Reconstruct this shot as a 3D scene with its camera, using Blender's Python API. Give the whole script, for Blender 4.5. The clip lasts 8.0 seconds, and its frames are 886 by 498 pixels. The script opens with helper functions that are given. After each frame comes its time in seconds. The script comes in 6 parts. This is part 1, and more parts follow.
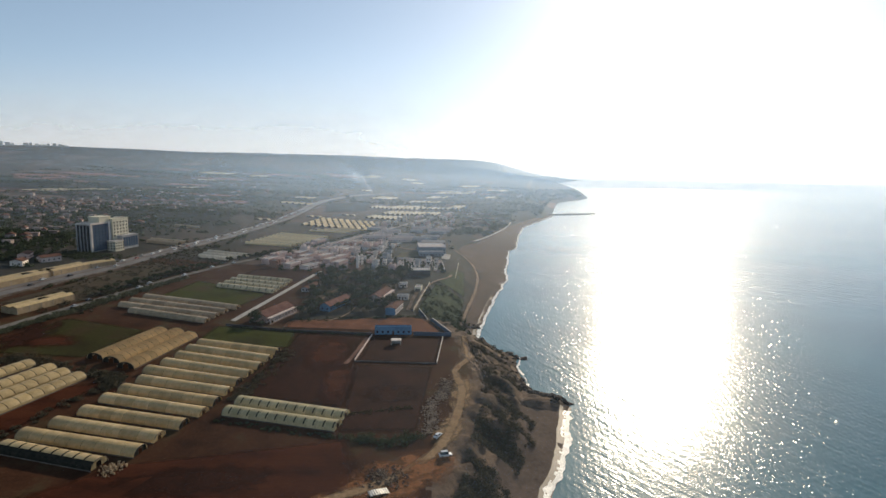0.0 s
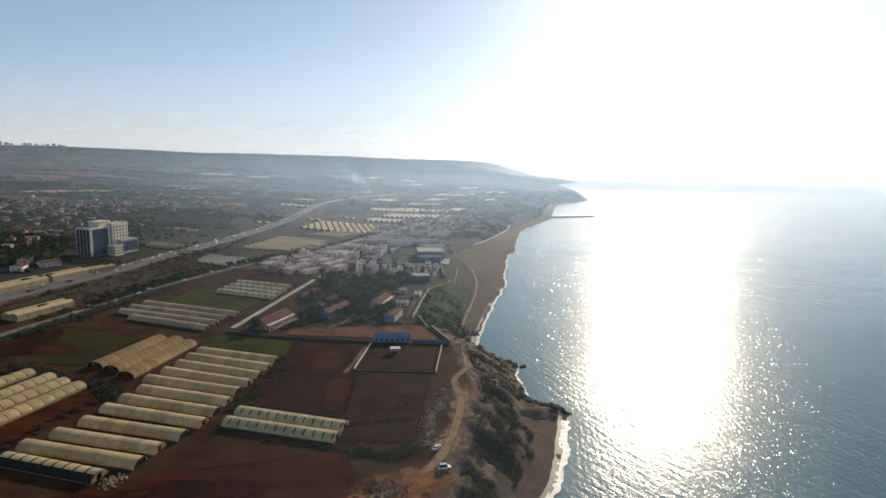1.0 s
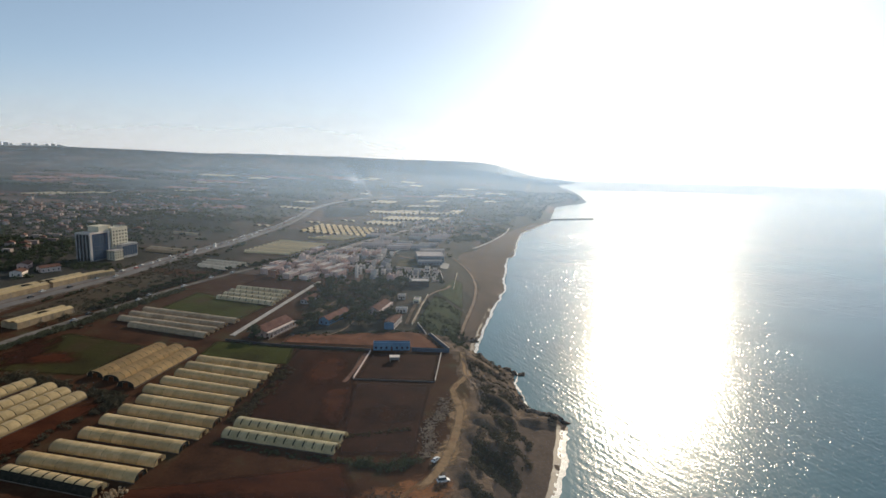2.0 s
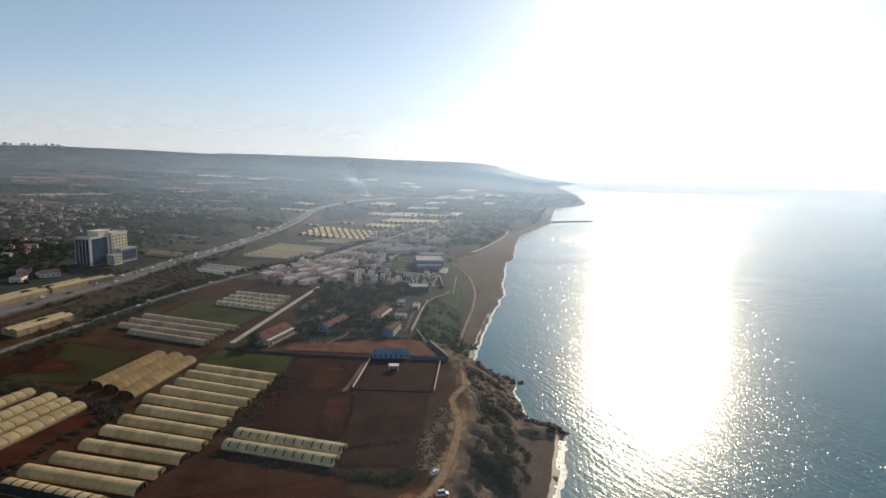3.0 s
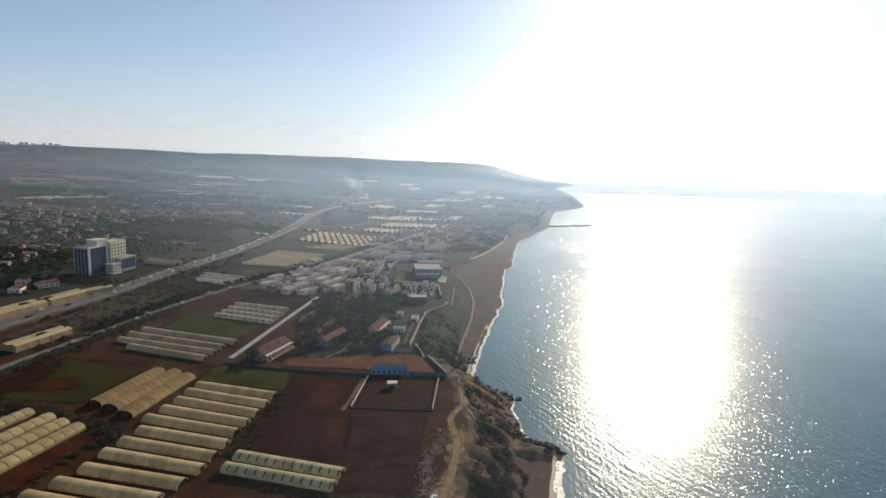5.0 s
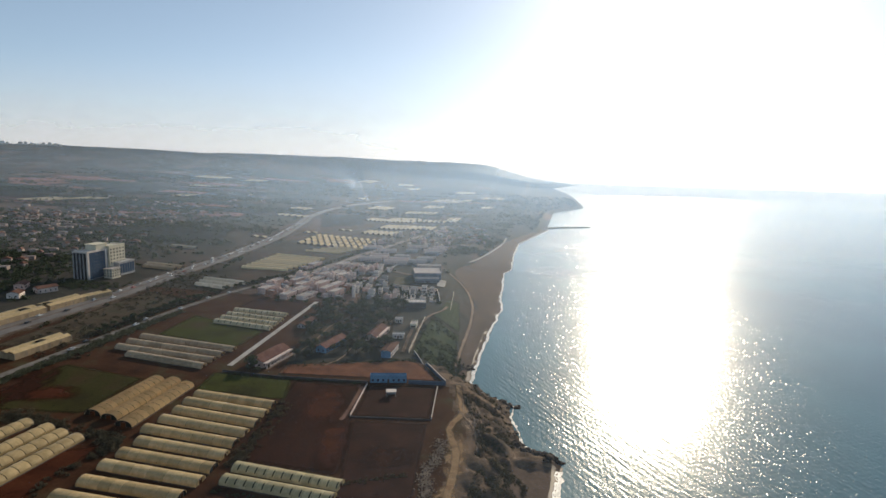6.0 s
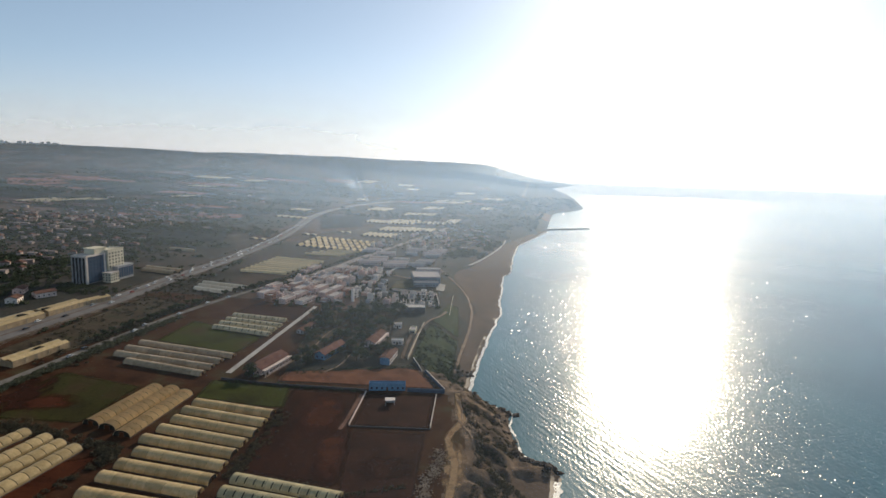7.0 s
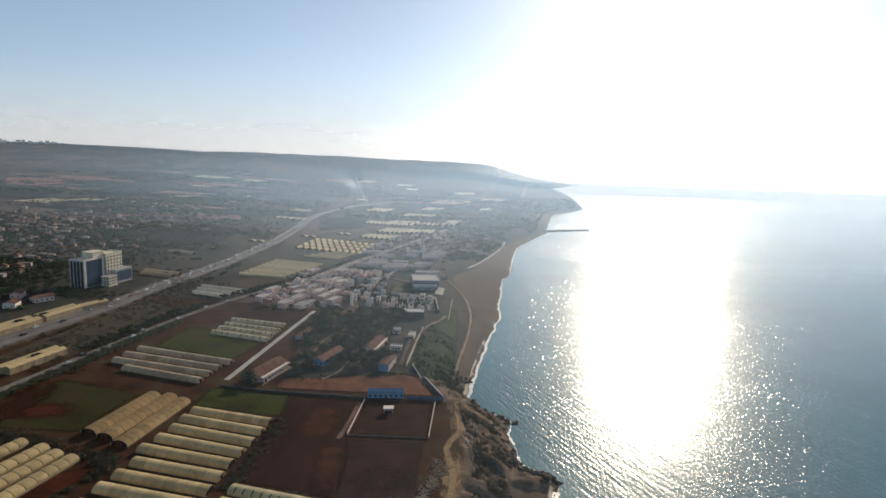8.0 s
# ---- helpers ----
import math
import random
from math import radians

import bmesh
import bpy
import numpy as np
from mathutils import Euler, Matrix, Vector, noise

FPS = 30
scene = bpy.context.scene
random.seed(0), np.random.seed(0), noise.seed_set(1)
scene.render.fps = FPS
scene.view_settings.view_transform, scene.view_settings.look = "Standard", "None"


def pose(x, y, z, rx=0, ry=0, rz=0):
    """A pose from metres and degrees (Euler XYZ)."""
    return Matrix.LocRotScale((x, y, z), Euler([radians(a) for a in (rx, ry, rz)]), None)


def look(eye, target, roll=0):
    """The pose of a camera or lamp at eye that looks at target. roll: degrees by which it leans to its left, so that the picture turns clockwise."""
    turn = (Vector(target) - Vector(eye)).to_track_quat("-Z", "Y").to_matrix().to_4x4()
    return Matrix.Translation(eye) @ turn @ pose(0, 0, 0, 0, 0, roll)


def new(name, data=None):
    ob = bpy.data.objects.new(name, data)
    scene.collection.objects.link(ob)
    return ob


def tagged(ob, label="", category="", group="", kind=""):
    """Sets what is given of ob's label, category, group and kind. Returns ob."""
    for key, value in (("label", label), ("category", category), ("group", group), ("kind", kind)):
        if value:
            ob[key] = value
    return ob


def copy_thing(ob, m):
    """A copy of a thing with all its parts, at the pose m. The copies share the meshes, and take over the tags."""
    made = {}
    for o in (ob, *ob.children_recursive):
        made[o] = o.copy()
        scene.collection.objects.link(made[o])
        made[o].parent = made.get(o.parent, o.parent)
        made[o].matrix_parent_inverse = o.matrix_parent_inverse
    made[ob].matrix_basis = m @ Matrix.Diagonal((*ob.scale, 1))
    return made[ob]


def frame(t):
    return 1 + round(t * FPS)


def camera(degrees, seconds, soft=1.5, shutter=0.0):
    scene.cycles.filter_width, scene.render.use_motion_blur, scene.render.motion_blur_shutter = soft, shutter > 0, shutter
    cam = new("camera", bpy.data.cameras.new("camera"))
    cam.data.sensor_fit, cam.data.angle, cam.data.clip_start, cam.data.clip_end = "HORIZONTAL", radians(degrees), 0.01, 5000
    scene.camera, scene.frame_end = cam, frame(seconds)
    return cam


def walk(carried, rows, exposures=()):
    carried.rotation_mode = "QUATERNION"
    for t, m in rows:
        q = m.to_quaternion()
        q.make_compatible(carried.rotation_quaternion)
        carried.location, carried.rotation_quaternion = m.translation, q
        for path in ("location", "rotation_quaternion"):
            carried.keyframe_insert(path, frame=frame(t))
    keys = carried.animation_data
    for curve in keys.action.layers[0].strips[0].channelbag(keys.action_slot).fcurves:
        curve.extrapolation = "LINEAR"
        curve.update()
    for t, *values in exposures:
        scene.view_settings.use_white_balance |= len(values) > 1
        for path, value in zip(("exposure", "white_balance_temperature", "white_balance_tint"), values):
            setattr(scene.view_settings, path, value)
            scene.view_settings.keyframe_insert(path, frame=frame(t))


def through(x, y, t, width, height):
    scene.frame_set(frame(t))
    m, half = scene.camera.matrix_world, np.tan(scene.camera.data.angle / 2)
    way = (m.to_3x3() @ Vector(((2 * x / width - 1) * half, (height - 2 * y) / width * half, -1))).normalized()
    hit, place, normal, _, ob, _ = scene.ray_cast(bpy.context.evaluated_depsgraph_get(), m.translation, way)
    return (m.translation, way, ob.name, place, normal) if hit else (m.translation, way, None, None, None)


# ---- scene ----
# Camera: a drone that climbs over a coast, metres, z = 0 on the near fields, sea at -14.
cam = camera(76.0, 8.0)
PATH = [
    (0, (0.00, 0.00, 105.65), (0.00, 98.83, 90.36), 1.21),
    (0.5, (-0.04, -0.18, 108.08), (0.03, 98.65, 92.83), 1.28),
    (1, (-0.10, -0.33, 110.59), (0.03, 98.51, 95.36), 1.34),
    (1.5, (-0.17, -0.45, 113.15), (0.02, 98.39, 97.93), 1.40),
    (2.2, (-0.30, -0.55, 116.82), (-0.02, 98.29, 101.61), 1.48),
    (3, (-0.46, -0.54, 121.11), (-0.07, 98.29, 105.88), 1.57),
    (3.5, (-0.56, -0.47, 123.81), (-0.11, 98.36, 108.57), 1.63),
    (4, (-0.66, -0.33, 126.53), (-0.15, 98.50, 111.26), 1.68),
    (4.5, (-0.76, -0.11, 129.25), (-0.18, 98.71, 113.94), 1.74),
    (5.2, (-0.87, 0.32, 133.05), (-0.21, 99.13, 117.68), 1.81),
    (6, (-0.97, 1.04, 137.34), (-0.20, 99.83, 121.88), 1.90),
    (6.5, (-1.00, 1.61, 139.98), (-0.17, 100.40, 124.45), 1.95),
    (7, (-1.01, 2.30, 142.58), (-0.12, 101.07, 126.98), 2.00),
    (7.5, (-0.99, 3.09, 145.13), (-0.04, 101.85, 129.44), 2.05),
    (8, (-0.94, 4.01, 147.61), (0.08, 102.75, 131.83), 2.10),
]
walk(cam, [(t, look(eye, target, roll)) for t, eye, target, roll in PATH], [(0.0, 0.1, 6150, 9), (8.0, 0.1, 6150, 9)])

# ---- light ----
SUN_AZ, SUN_EL = 21.9, 18.5
SUN_DIR = Vector((math.sin(radians(SUN_AZ)) * math.cos(radians(SUN_EL)), math.cos(radians(SUN_AZ)) * math.cos(radians(SUN_EL)), math.sin(radians(SUN_EL))))
world = bpy.data.worlds.new("world")
scene.world = world
world.use_nodes = True
wn = world.node_tree.nodes
wl = world.node_tree.links
sky = wn.new("ShaderNodeTexSky")
sky.sky_type = "NISHITA"
sky.sun_disc = False
sky.sun_elevation = radians(SUN_EL)
sky.sun_rotation = radians(SUN_AZ)
sky.altitude, sky.air_density, sky.dust_density, sky.ozone_density = 1000, 1.0, 0.6, 1.6
hazy = wn.new("ShaderNodeTexSky")
hazy.sky_type = "NISHITA"
hazy.sun_disc = False
hazy.sun_elevation, hazy.sun_rotation = sky.sun_elevation, sky.sun_rotation
hazy.altitude, hazy.air_density, hazy.dust_density, hazy.ozone_density = 2500, 0.8, 5.0, 1.6
both = wn.new("ShaderNodeMix")
both.data_type = "RGBA"
both.inputs[0].default_value = 0.6
wl.new(sky.outputs[0], both.inputs[6])
wl.new(hazy.outputs[0], both.inputs[7])
pale = wn.new("ShaderNodeHueSaturation")
pale.inputs["Saturation"].default_value = 0.7
wl.new(both.outputs[2], pale.inputs["Color"])
veil = wn.new("ShaderNodeMix")
veil.data_type = "RGBA"
veil.inputs[0].default_value = 0.14
veil.inputs[7].default_value = (4.4, 7.0, 8.2, 1)
wl.new(pale.outputs[0], veil.inputs[6])
wl.new(veil.outputs[2], wn["Background"].inputs[0])
wn["Background"].inputs[1].default_value = 0.098
sun_lamp = bpy.data.lights.new("sun", "SUN")
sun_lamp.energy, sun_lamp.angle, sun_lamp.color = 4.7, radians(0.53), (1.0, 0.81, 0.56)
new("sun", sun_lamp).matrix_world = look(SUN_DIR * 900, (0, 0, 0))


# ---- materials ----
def nodes_of(name):
    m = bpy.data.materials.new(name)
    m.use_nodes = True
    nt = m.node_tree
    return m, nt.nodes, nt.links, nt.nodes["Principled BSDF"]


def ramp(n, l, source, stops):
    r = n.new("ShaderNodeValToRGB")
    while len(r.color_ramp.elements) < len(stops):
        r.color_ramp.elements.new(0.5)
    for e, (at, c) in zip(r.color_ramp.elements, stops):
        e.position, e.color = at, (*c, 1)
    l.new(source, r.inputs[0])
    return r.outputs[0]


def place(n, l, stretch=(1, 1, 1), turn=0.0, local=False):
    if local:
        src = n.new("ShaderNodeTexCoord").outputs["Object"]
    else:
        src = n.new("ShaderNodeNewGeometry").outputs["Position"]
    mp = n.new("ShaderNodeMapping")
    mp.inputs["Scale"].default_value = stretch
    mp.inputs["Rotation"].default_value = (0, 0, radians(turn))
    l.new(src, mp.inputs["Vector"])
    return mp.outputs[0]


def fbm(n, l, vec, scale, detail=5.0, rough=0.6):
    t = n.new("ShaderNodeTexNoise")
    t.inputs["Scale"].default_value, t.inputs["Detail"].default_value, t.inputs["Roughness"].default_value = scale, detail, rough
    l.new(vec, t.inputs["Vector"])
    return t.outputs[0]


def blend(n, l, a, b, fac, mode="MIX"):
    x = n.new("ShaderNodeMix")
    x.data_type, x.blend_type = "RGBA", mode
    for slot, value in ((6, a), (7, b), (0, fac)):
        if isinstance(value, (int, float)):
            x.inputs[slot].default_value = value
        elif isinstance(value, tuple):
            x.inputs[slot].default_value = (*value, 1)
        else:
            l.new(value, x.inputs[slot])
    return x.outputs[2]


def surface(name, dark, light, scale=0.3, fine=3.0, rough=0.85, bump=0.4, dist=0.1, stretch=(1, 1, 1), turn=0.0, local=False, vary=0.0, third=None, metal=0.0):
    """A matt surface whose colour runs between two tones at two sizes, with relief."""
    m, n, l, b = nodes_of(name)
    v = place(n, l, stretch, turn, local)
    big = fbm(n, l, v, scale)
    small = fbm(n, l, v, fine, 6.0, 0.7)
    stops = [(0.35, dark), (0.68, light)] if third is None else [(0.32, dark), (0.52, light), (0.72, third)]
    col = ramp(n, l, big, stops)
    col = blend(n, l, col, ramp(n, l, small, [(0.3, (0.55, 0.55, 0.55)), (0.7, (1.25, 1.25, 1.25))]), 0.8, "MULTIPLY")
    if vary:
        info = n.new("ShaderNodeObjectInfo")
        col = blend(n, l, col, ramp(n, l, info.outputs["Random"], [(0.0, (1 - vary,) * 3), (1.0, (1 + vary,) * 3)]), 1.0, "MULTIPLY")
    l.new(col, b.inputs["Base Color"])
    b.inputs["Roughness"].default_value, b.inputs["Metallic"].default_value = rough, metal
    b.inputs["Specular IOR Level"].default_value = 0.03 if rough > 0.8 else 0.3
    if bump:
        bp = n.new("ShaderNodeBump")
        bp.inputs["Strength"].default_value, bp.inputs["Distance"].default_value = bump, dist
        l.new(small, bp.inputs["Height"])
        l.new(bp.outputs[0], b.inputs["Normal"])
    return m


def far_land():
    """Scrub and small fields near by, a patchwork of plots, woods and bare red earth farther off."""
    m, n, l, b = nodes_of("scrubland")
    v = place(n, l)
    cells = n.new("ShaderNodeTexVoronoi")
    cells.inputs["Scale"].default_value = 0.011
    l.new(place(n, l, (1.0, 0.6, 0.0), 14), cells.inputs["Vector"])
    sep = n.new("ShaderNodeSeparateColor")
    l.new(cells.outputs["Color"], sep.inputs[0])
    plots = ramp(n, l, sep.outputs[0], [(0.0, (0.015, 0.02, 0.017)), (0.3, (0.03, 0.033, 0.027)), (0.5, (0.06, 0.042, 0.034)), (0.72, (0.1, 0.056, 0.046)), (0.9, (0.022, 0.03, 0.022)), (1.0, (0.16, 0.088, 0.07))])
    scrub = ramp(n, l, fbm(n, l, v, 0.02, 8, 0.65), [(0.38, (0.012, 0.016, 0.014)), (0.52, (0.03, 0.031, 0.025)), (0.66, (0.07, 0.05, 0.04))])
    col = blend(n, l, plots, scrub, ramp(n, l, fbm(n, l, v, 0.004, 3), [(0.42, (0.15,) * 3), (0.6, (0.9,) * 3)]))
    small = fbm(n, l, v, 0.35, 8, 0.75)
    col = blend(n, l, col, ramp(n, l, small, [(0.3, (0.45,) * 3), (0.7, (1.4,) * 3)]), 0.85, "MULTIPLY")
    l.new(col, b.inputs["Base Color"])
    b.inputs["Roughness"].default_value = 0.95
    b.inputs["Specular IOR Level"].default_value = 0.1
    bp = n.new("ShaderNodeBump")
    bp.inputs["Strength"].default_value, bp.inputs["Distance"].default_value = 0.6, 0.8
    l.new(small, bp.inputs["Height"])
    l.new(bp.outputs[0], b.inputs["Normal"])
    return m


def water(name, rough, lift):
    """Sea water in small waves, with a share of finer wind ripples that scatter the sun more widely."""
    m, n, l, b = nodes_of(name)
    tone = ramp(n, l, fbm(n, l, place(n, l), 0.006, 3), [(0.35, (0.036, 0.122, 0.16)), (0.65, (0.05, 0.165, 0.205))])
    l.new(tone, b.inputs["Base Color"])
    b.inputs["Roughness"].default_value, b.inputs["IOR"].default_value = rough, 1.33
    swell = fbm(n, l, place(n, l, (1.0, 0.5, 1.0), -22), 0.13, 3, 0.6)
    chop = fbm(n, l, place(n, l, (1.0, 0.5, 1.0), -30), 0.6, 4, 0.65)
    ripple = fbm(n, l, place(n, l, (1.0, 0.5, 1.0), -12), 1.1, 4, 0.65)
    normal = None
    for height, dist in ((swell, 1.1 * lift), (chop, 0.5 * lift), (ripple, 0.06 if lift < 0.5 else 0.22)):
        bp = n.new("ShaderNodeBump")
        bp.inputs["Strength"].default_value, bp.inputs["Distance"].default_value = 1.0, dist
        l.new(height, bp.inputs["Height"])
        if normal is not None:
            l.new(normal, bp.inputs["Normal"])
        normal = bp.outputs[0]
    l.new(normal, b.inputs["Normal"])
    breeze = n.new("ShaderNodeBsdfPrincipled")
    breeze.inputs["Roughness"].default_value, breeze.inputs["IOR"].default_value = 0.46, 1.33
    l.new(tone, breeze.inputs["Base Color"])
    l.new(normal, breeze.inputs["Normal"])
    mix = n.new("ShaderNodeMixShader")
    mix.inputs[0].default_value = 0.15
    l.new(b.outputs[0], mix.inputs[1])
    l.new(breeze.outputs[0], mix.inputs[2])
    l.new(mix.outputs[0], n["Material Output"].inputs[0])
    return m


def plastic(name, dark, light, through=0.62, rough=0.4, gloss=0.35):
    """Weathered greenhouse film: dusty, a little see-through to light."""
    m, n, l, b = nodes_of(name)
    v = place(n, l)
    col = ramp(n, l, fbm(n, l, v, 0.35, 5), [(0.3, dark), (0.65, light)])
    streak = fbm(n, l, place(n, l, (1, 1, 0.2)), 1.3, 5, 0.7)
    col = blend(n, l, col, ramp(n, l, streak, [(0.3, (0.82, 0.78, 0.72)), (0.62, (1.04, 1.04, 1.04))]), 0.8, "MULTIPLY")
    info = n.new("ShaderNodeObjectInfo")
    col = blend(n, l, col, ramp(n, l, info.outputs["Random"], [(0.0, (0.82, 0.8, 0.76)), (1.0, (1.12, 1.1, 1.06))]), 1.0, "MULTIPLY")
    l.new(col, b.inputs["Base Color"])
    b.inputs["Roughness"].default_value, b.inputs["Specular IOR Level"].default_value = rough, gloss
    tr = n.new("ShaderNodeBsdfTranslucent")
    l.new(col, tr.inputs[0])
    mix = n.new("ShaderNodeMixShader")
    mix.inputs[0].default_value = through
    l.new(b.outputs[0], mix.inputs[1])
    l.new(tr.outputs[0], mix.inputs[2])
    l.new(mix.outputs[0], n["Material Output"].inputs[0])
    bp = n.new("ShaderNodeBump")
    bp.inputs["Strength"].default_value, bp.inputs["Distance"].default_value = 0.4, 0.12
    l.new(streak, bp.inputs["Height"])
    l.new(bp.outputs[0], b.inputs["Normal"])
    return m


def leaf_mat(name, dark, light):
    m, n, l, b = nodes_of(name)
    g = n.new("ShaderNodeNewGeometry")
    col = ramp(n, l, g.outputs["Random Per Island"], [(0.0, dark), (1.0, light)])
    info = n.new("ShaderNodeObjectInfo")
    col = blend(n, l, col, ramp(n, l, info.outputs["Random"], [(0.0, (0.7, 0.75, 0.7)), (1.0, (1.25, 1.2, 1.1))]), 1.0, "MULTIPLY")
    l.new(col, b.inputs["Base Color"])
    b.inputs["Roughness"].default_value = 0.7
    tr = n.new("ShaderNodeBsdfTranslucent")
    l.new(col, tr.inputs[0])
    mix = n.new("ShaderNodeMixShader")
    mix.inputs[0].default_value = 0.25
    l.new(b.outputs[0], mix.inputs[1])
    l.new(tr.outputs[0], mix.inputs[2])
    b.inputs["Specular IOR Level"].default_value = 0.08
    l.new(mix.outputs[0], n["Material Output"].inputs[0])
    return m


def glass(name, tint, rough=0.08):
    m, n, l, b = nodes_of(name)
    l.new(ramp(n, l, fbm(n, l, place(n, l), 0.4, 3), [(0.3, tint), (0.7, tuple(c * 1.4 for c in tint))]), b.inputs["Base Color"])
    b.inputs["Roughness"].default_value, b.inputs["Specular IOR Level"].default_value = rough, 0.7
    return m


LAND = far_land()
WATER_FAR = water("open_sea_water", 0.33, 0.8)
WATER = water("rippled_sea_water", 0.165, 0.1)
SOIL_RED = surface("ploughed_red_soil", (0.024, 0.0068, 0.003), (0.055, 0.0152, 0.0062), 0.045, 0.9, bump=0.7, dist=0.3, stretch=(0.5, 1.6, 1), turn=-14, third=(0.08, 0.025, 0.0105))
SOIL_DARK = surface("dark_damp_soil", (0.0155, 0.005, 0.0027), (0.032, 0.01, 0.005), 0.04, 0.8, bump=0.7, dist=0.3, stretch=(1.5, 0.5, 1), turn=8, third=(0.044, 0.0155, 0.008))
SOIL_PLUM = surface("packed_dark_earth", (0.025, 0.0094, 0.006), (0.043, 0.0162, 0.01), 0.07, 0.6, bump=0.5, dist=0.2)
CROP = surface("young_green_crop", (0.028, 0.027, 0.008), (0.046, 0.052, 0.01), 0.03, 0.6, bump=0.7, dist=0.3, third=(0.062, 0.042, 0.02))
CROP_DARK = surface("sparse_dark_crop", (0.024, 0.019, 0.007), (0.036, 0.034, 0.009), 0.03, 0.6, bump=0.7, dist=0.3, third=(0.05, 0.03, 0.016))
GRASS_DRY = surface("dry_grass", (0.06, 0.06, 0.035), (0.1, 0.095, 0.055), 0.06, 1.2, bump=0.6, dist=0.3, third=(0.13, 0.1, 0.07))
GROVE_FLOOR = surface("grove_earth", (0.034, 0.03, 0.02), (0.075, 0.055, 0.037), 0.05, 0.5, bump=0.5, dist=0.3, third=(0.038, 0.046, 0.022))
GRASS = surface("rough_grass", (0.013, 0.027, 0.01), (0.028, 0.048, 0.016), 0.04, 0.7, bump=0.8, dist=0.4, third=(0.05, 0.055, 0.026))
SLOPE = surface("eroded_coastal_earth", (0.058, 0.043, 0.034), (0.135, 0.096, 0.07), 0.11, 0.9, bump=1.0, dist=0.6, third=(0.24, 0.165, 0.11))
RED_PATH = surface("reddish_trodden_earth", (0.12, 0.065, 0.048), (0.22, 0.128, 0.095), 0.1, 0.9, bump=0.4)
PALE_DIRT = surface("sandy_track", (0.2, 0.14, 0.1), (0.3, 0.22, 0.16), 0.1, 0.9, bump=0.4)
WASTE = surface("brown_waste_ground", (0.028, 0.0115, 0.006), (0.056, 0.0235, 0.0115), 0.05, 0.7, bump=0.7, dist=0.3, third=(0.06, 0.05, 0.026))
FAR_RED = surface("distant_red_earth", (0.13, 0.065, 0.055), (0.23, 0.115, 0.095), 0.02, 0.2, bump=0.3)
FAR_GREEN = surface("distant_green_plots", (0.018, 0.028, 0.023), (0.042, 0.052, 0.038), 0.02, 0.25, bump=0.5)
FAR_VIOLET = surface("distant_tilled_earth", (0.05, 0.03, 0.03), (0.09, 0.055, 0.052), 0.02, 0.25, bump=0.5)
FAR_DARK = surface("distant_dark_scrub", (0.012, 0.016, 0.015), (0.032, 0.034, 0.03), 0.02, 0.25, bump=0.5)
ORANGE = surface("orange_clay", (0.125, 0.052, 0.022), (0.24, 0.105, 0.045), 0.12, 0.9, bump=0.6, dist=0.3, third=(0.2, 0.1, 0.05))
RED_YARD = surface("red_clay_yard", (0.1, 0.042, 0.023), (0.2, 0.082, 0.044), 0.08, 0.8, bump=0.3)
DIRT = surface("ochre_dirt", (0.14, 0.085, 0.046), (0.31, 0.208, 0.118), 0.09, 0.8, bump=0.6, dist=0.3, third=(0.19, 0.105, 0.058))
SAND = surface("grey_brown_sand", (0.085, 0.06, 0.046), (0.135, 0.096, 0.075), 0.03, 0.6, bump=0.3, dist=0.15)
WET_SAND = surface("wet_sand", (0.1, 0.075, 0.06), (0.14, 0.105, 0.085), 0.05, 0.9, rough=0.6, bump=0.1)
ROCK = surface("dark_shore_rock", (0.05, 0.04, 0.035), (0.13, 0.105, 0.085), 0.12, 0.9, bump=0.9, dist=0.5)
STONE = surface("pale_rubble", (0.15, 0.105, 0.075), (0.31, 0.23, 0.165), 0.2, 2.0, vary=0.3)
ASPHALT_WORN = surface("worn_dusty_asphalt", (0.13, 0.115, 0.1), (0.21, 0.19, 0.17), 0.2, 1.2, bump=0.3)
ASPHALT = surface("worn_asphalt", (0.12, 0.108, 0.104), (0.19, 0.172, 0.165), 0.06, 1.5, rough=0.7, bump=0.2)
CONCRETE = surface("pale_concrete", (0.36, 0.33, 0.3), (0.48, 0.45, 0.41), 0.12, 1.2, bump=0.3)
STREET = surface("dusty_street", (0.22, 0.185, 0.17), (0.34, 0.295, 0.27), 0.1, 1.0, bump=0.3)
TOWN_WALL = surface("weathered_town_plaster", (0.2, 0.15, 0.135), (0.5, 0.41, 0.37), 0.03, 0.5, bump=0.1)
TOWN_ROOF = surface("weathered_town_roofs", (0.15, 0.115, 0.105), (0.36, 0.3, 0.28), 0.03, 0.5, bump=0.1)
KERB = surface("roadside_verge", (0.12, 0.095, 0.075), (0.22, 0.175, 0.14), 0.1, 1.0, bump=0.5)
PLASTIC_WHITE = plastic("white_greenhouse_film", (0.62, 0.58, 0.5), (0.86, 0.83, 0.76), 0.5)
PLASTIC_PALE = plastic("sunlit_pale_film", (0.72, 0.57, 0.33), (0.88, 0.73, 0.46), 0.35, 0.6, 0.2)
PLASTIC_FAR = plastic("weathered_grey_film", (0.44, 0.38, 0.27), (0.64, 0.56, 0.41), 0.45, 0.6, 0.15)
PLASTIC_MATT = plastic("matt_cream_film", (0.66, 0.53, 0.31), (0.86, 0.72, 0.45), 0.55, 0.6, 0.15)
PLASTIC_CREAM = plastic("cream_greenhouse_film", (0.57, 0.43, 0.215), (0.74, 0.575, 0.32), 0.35)
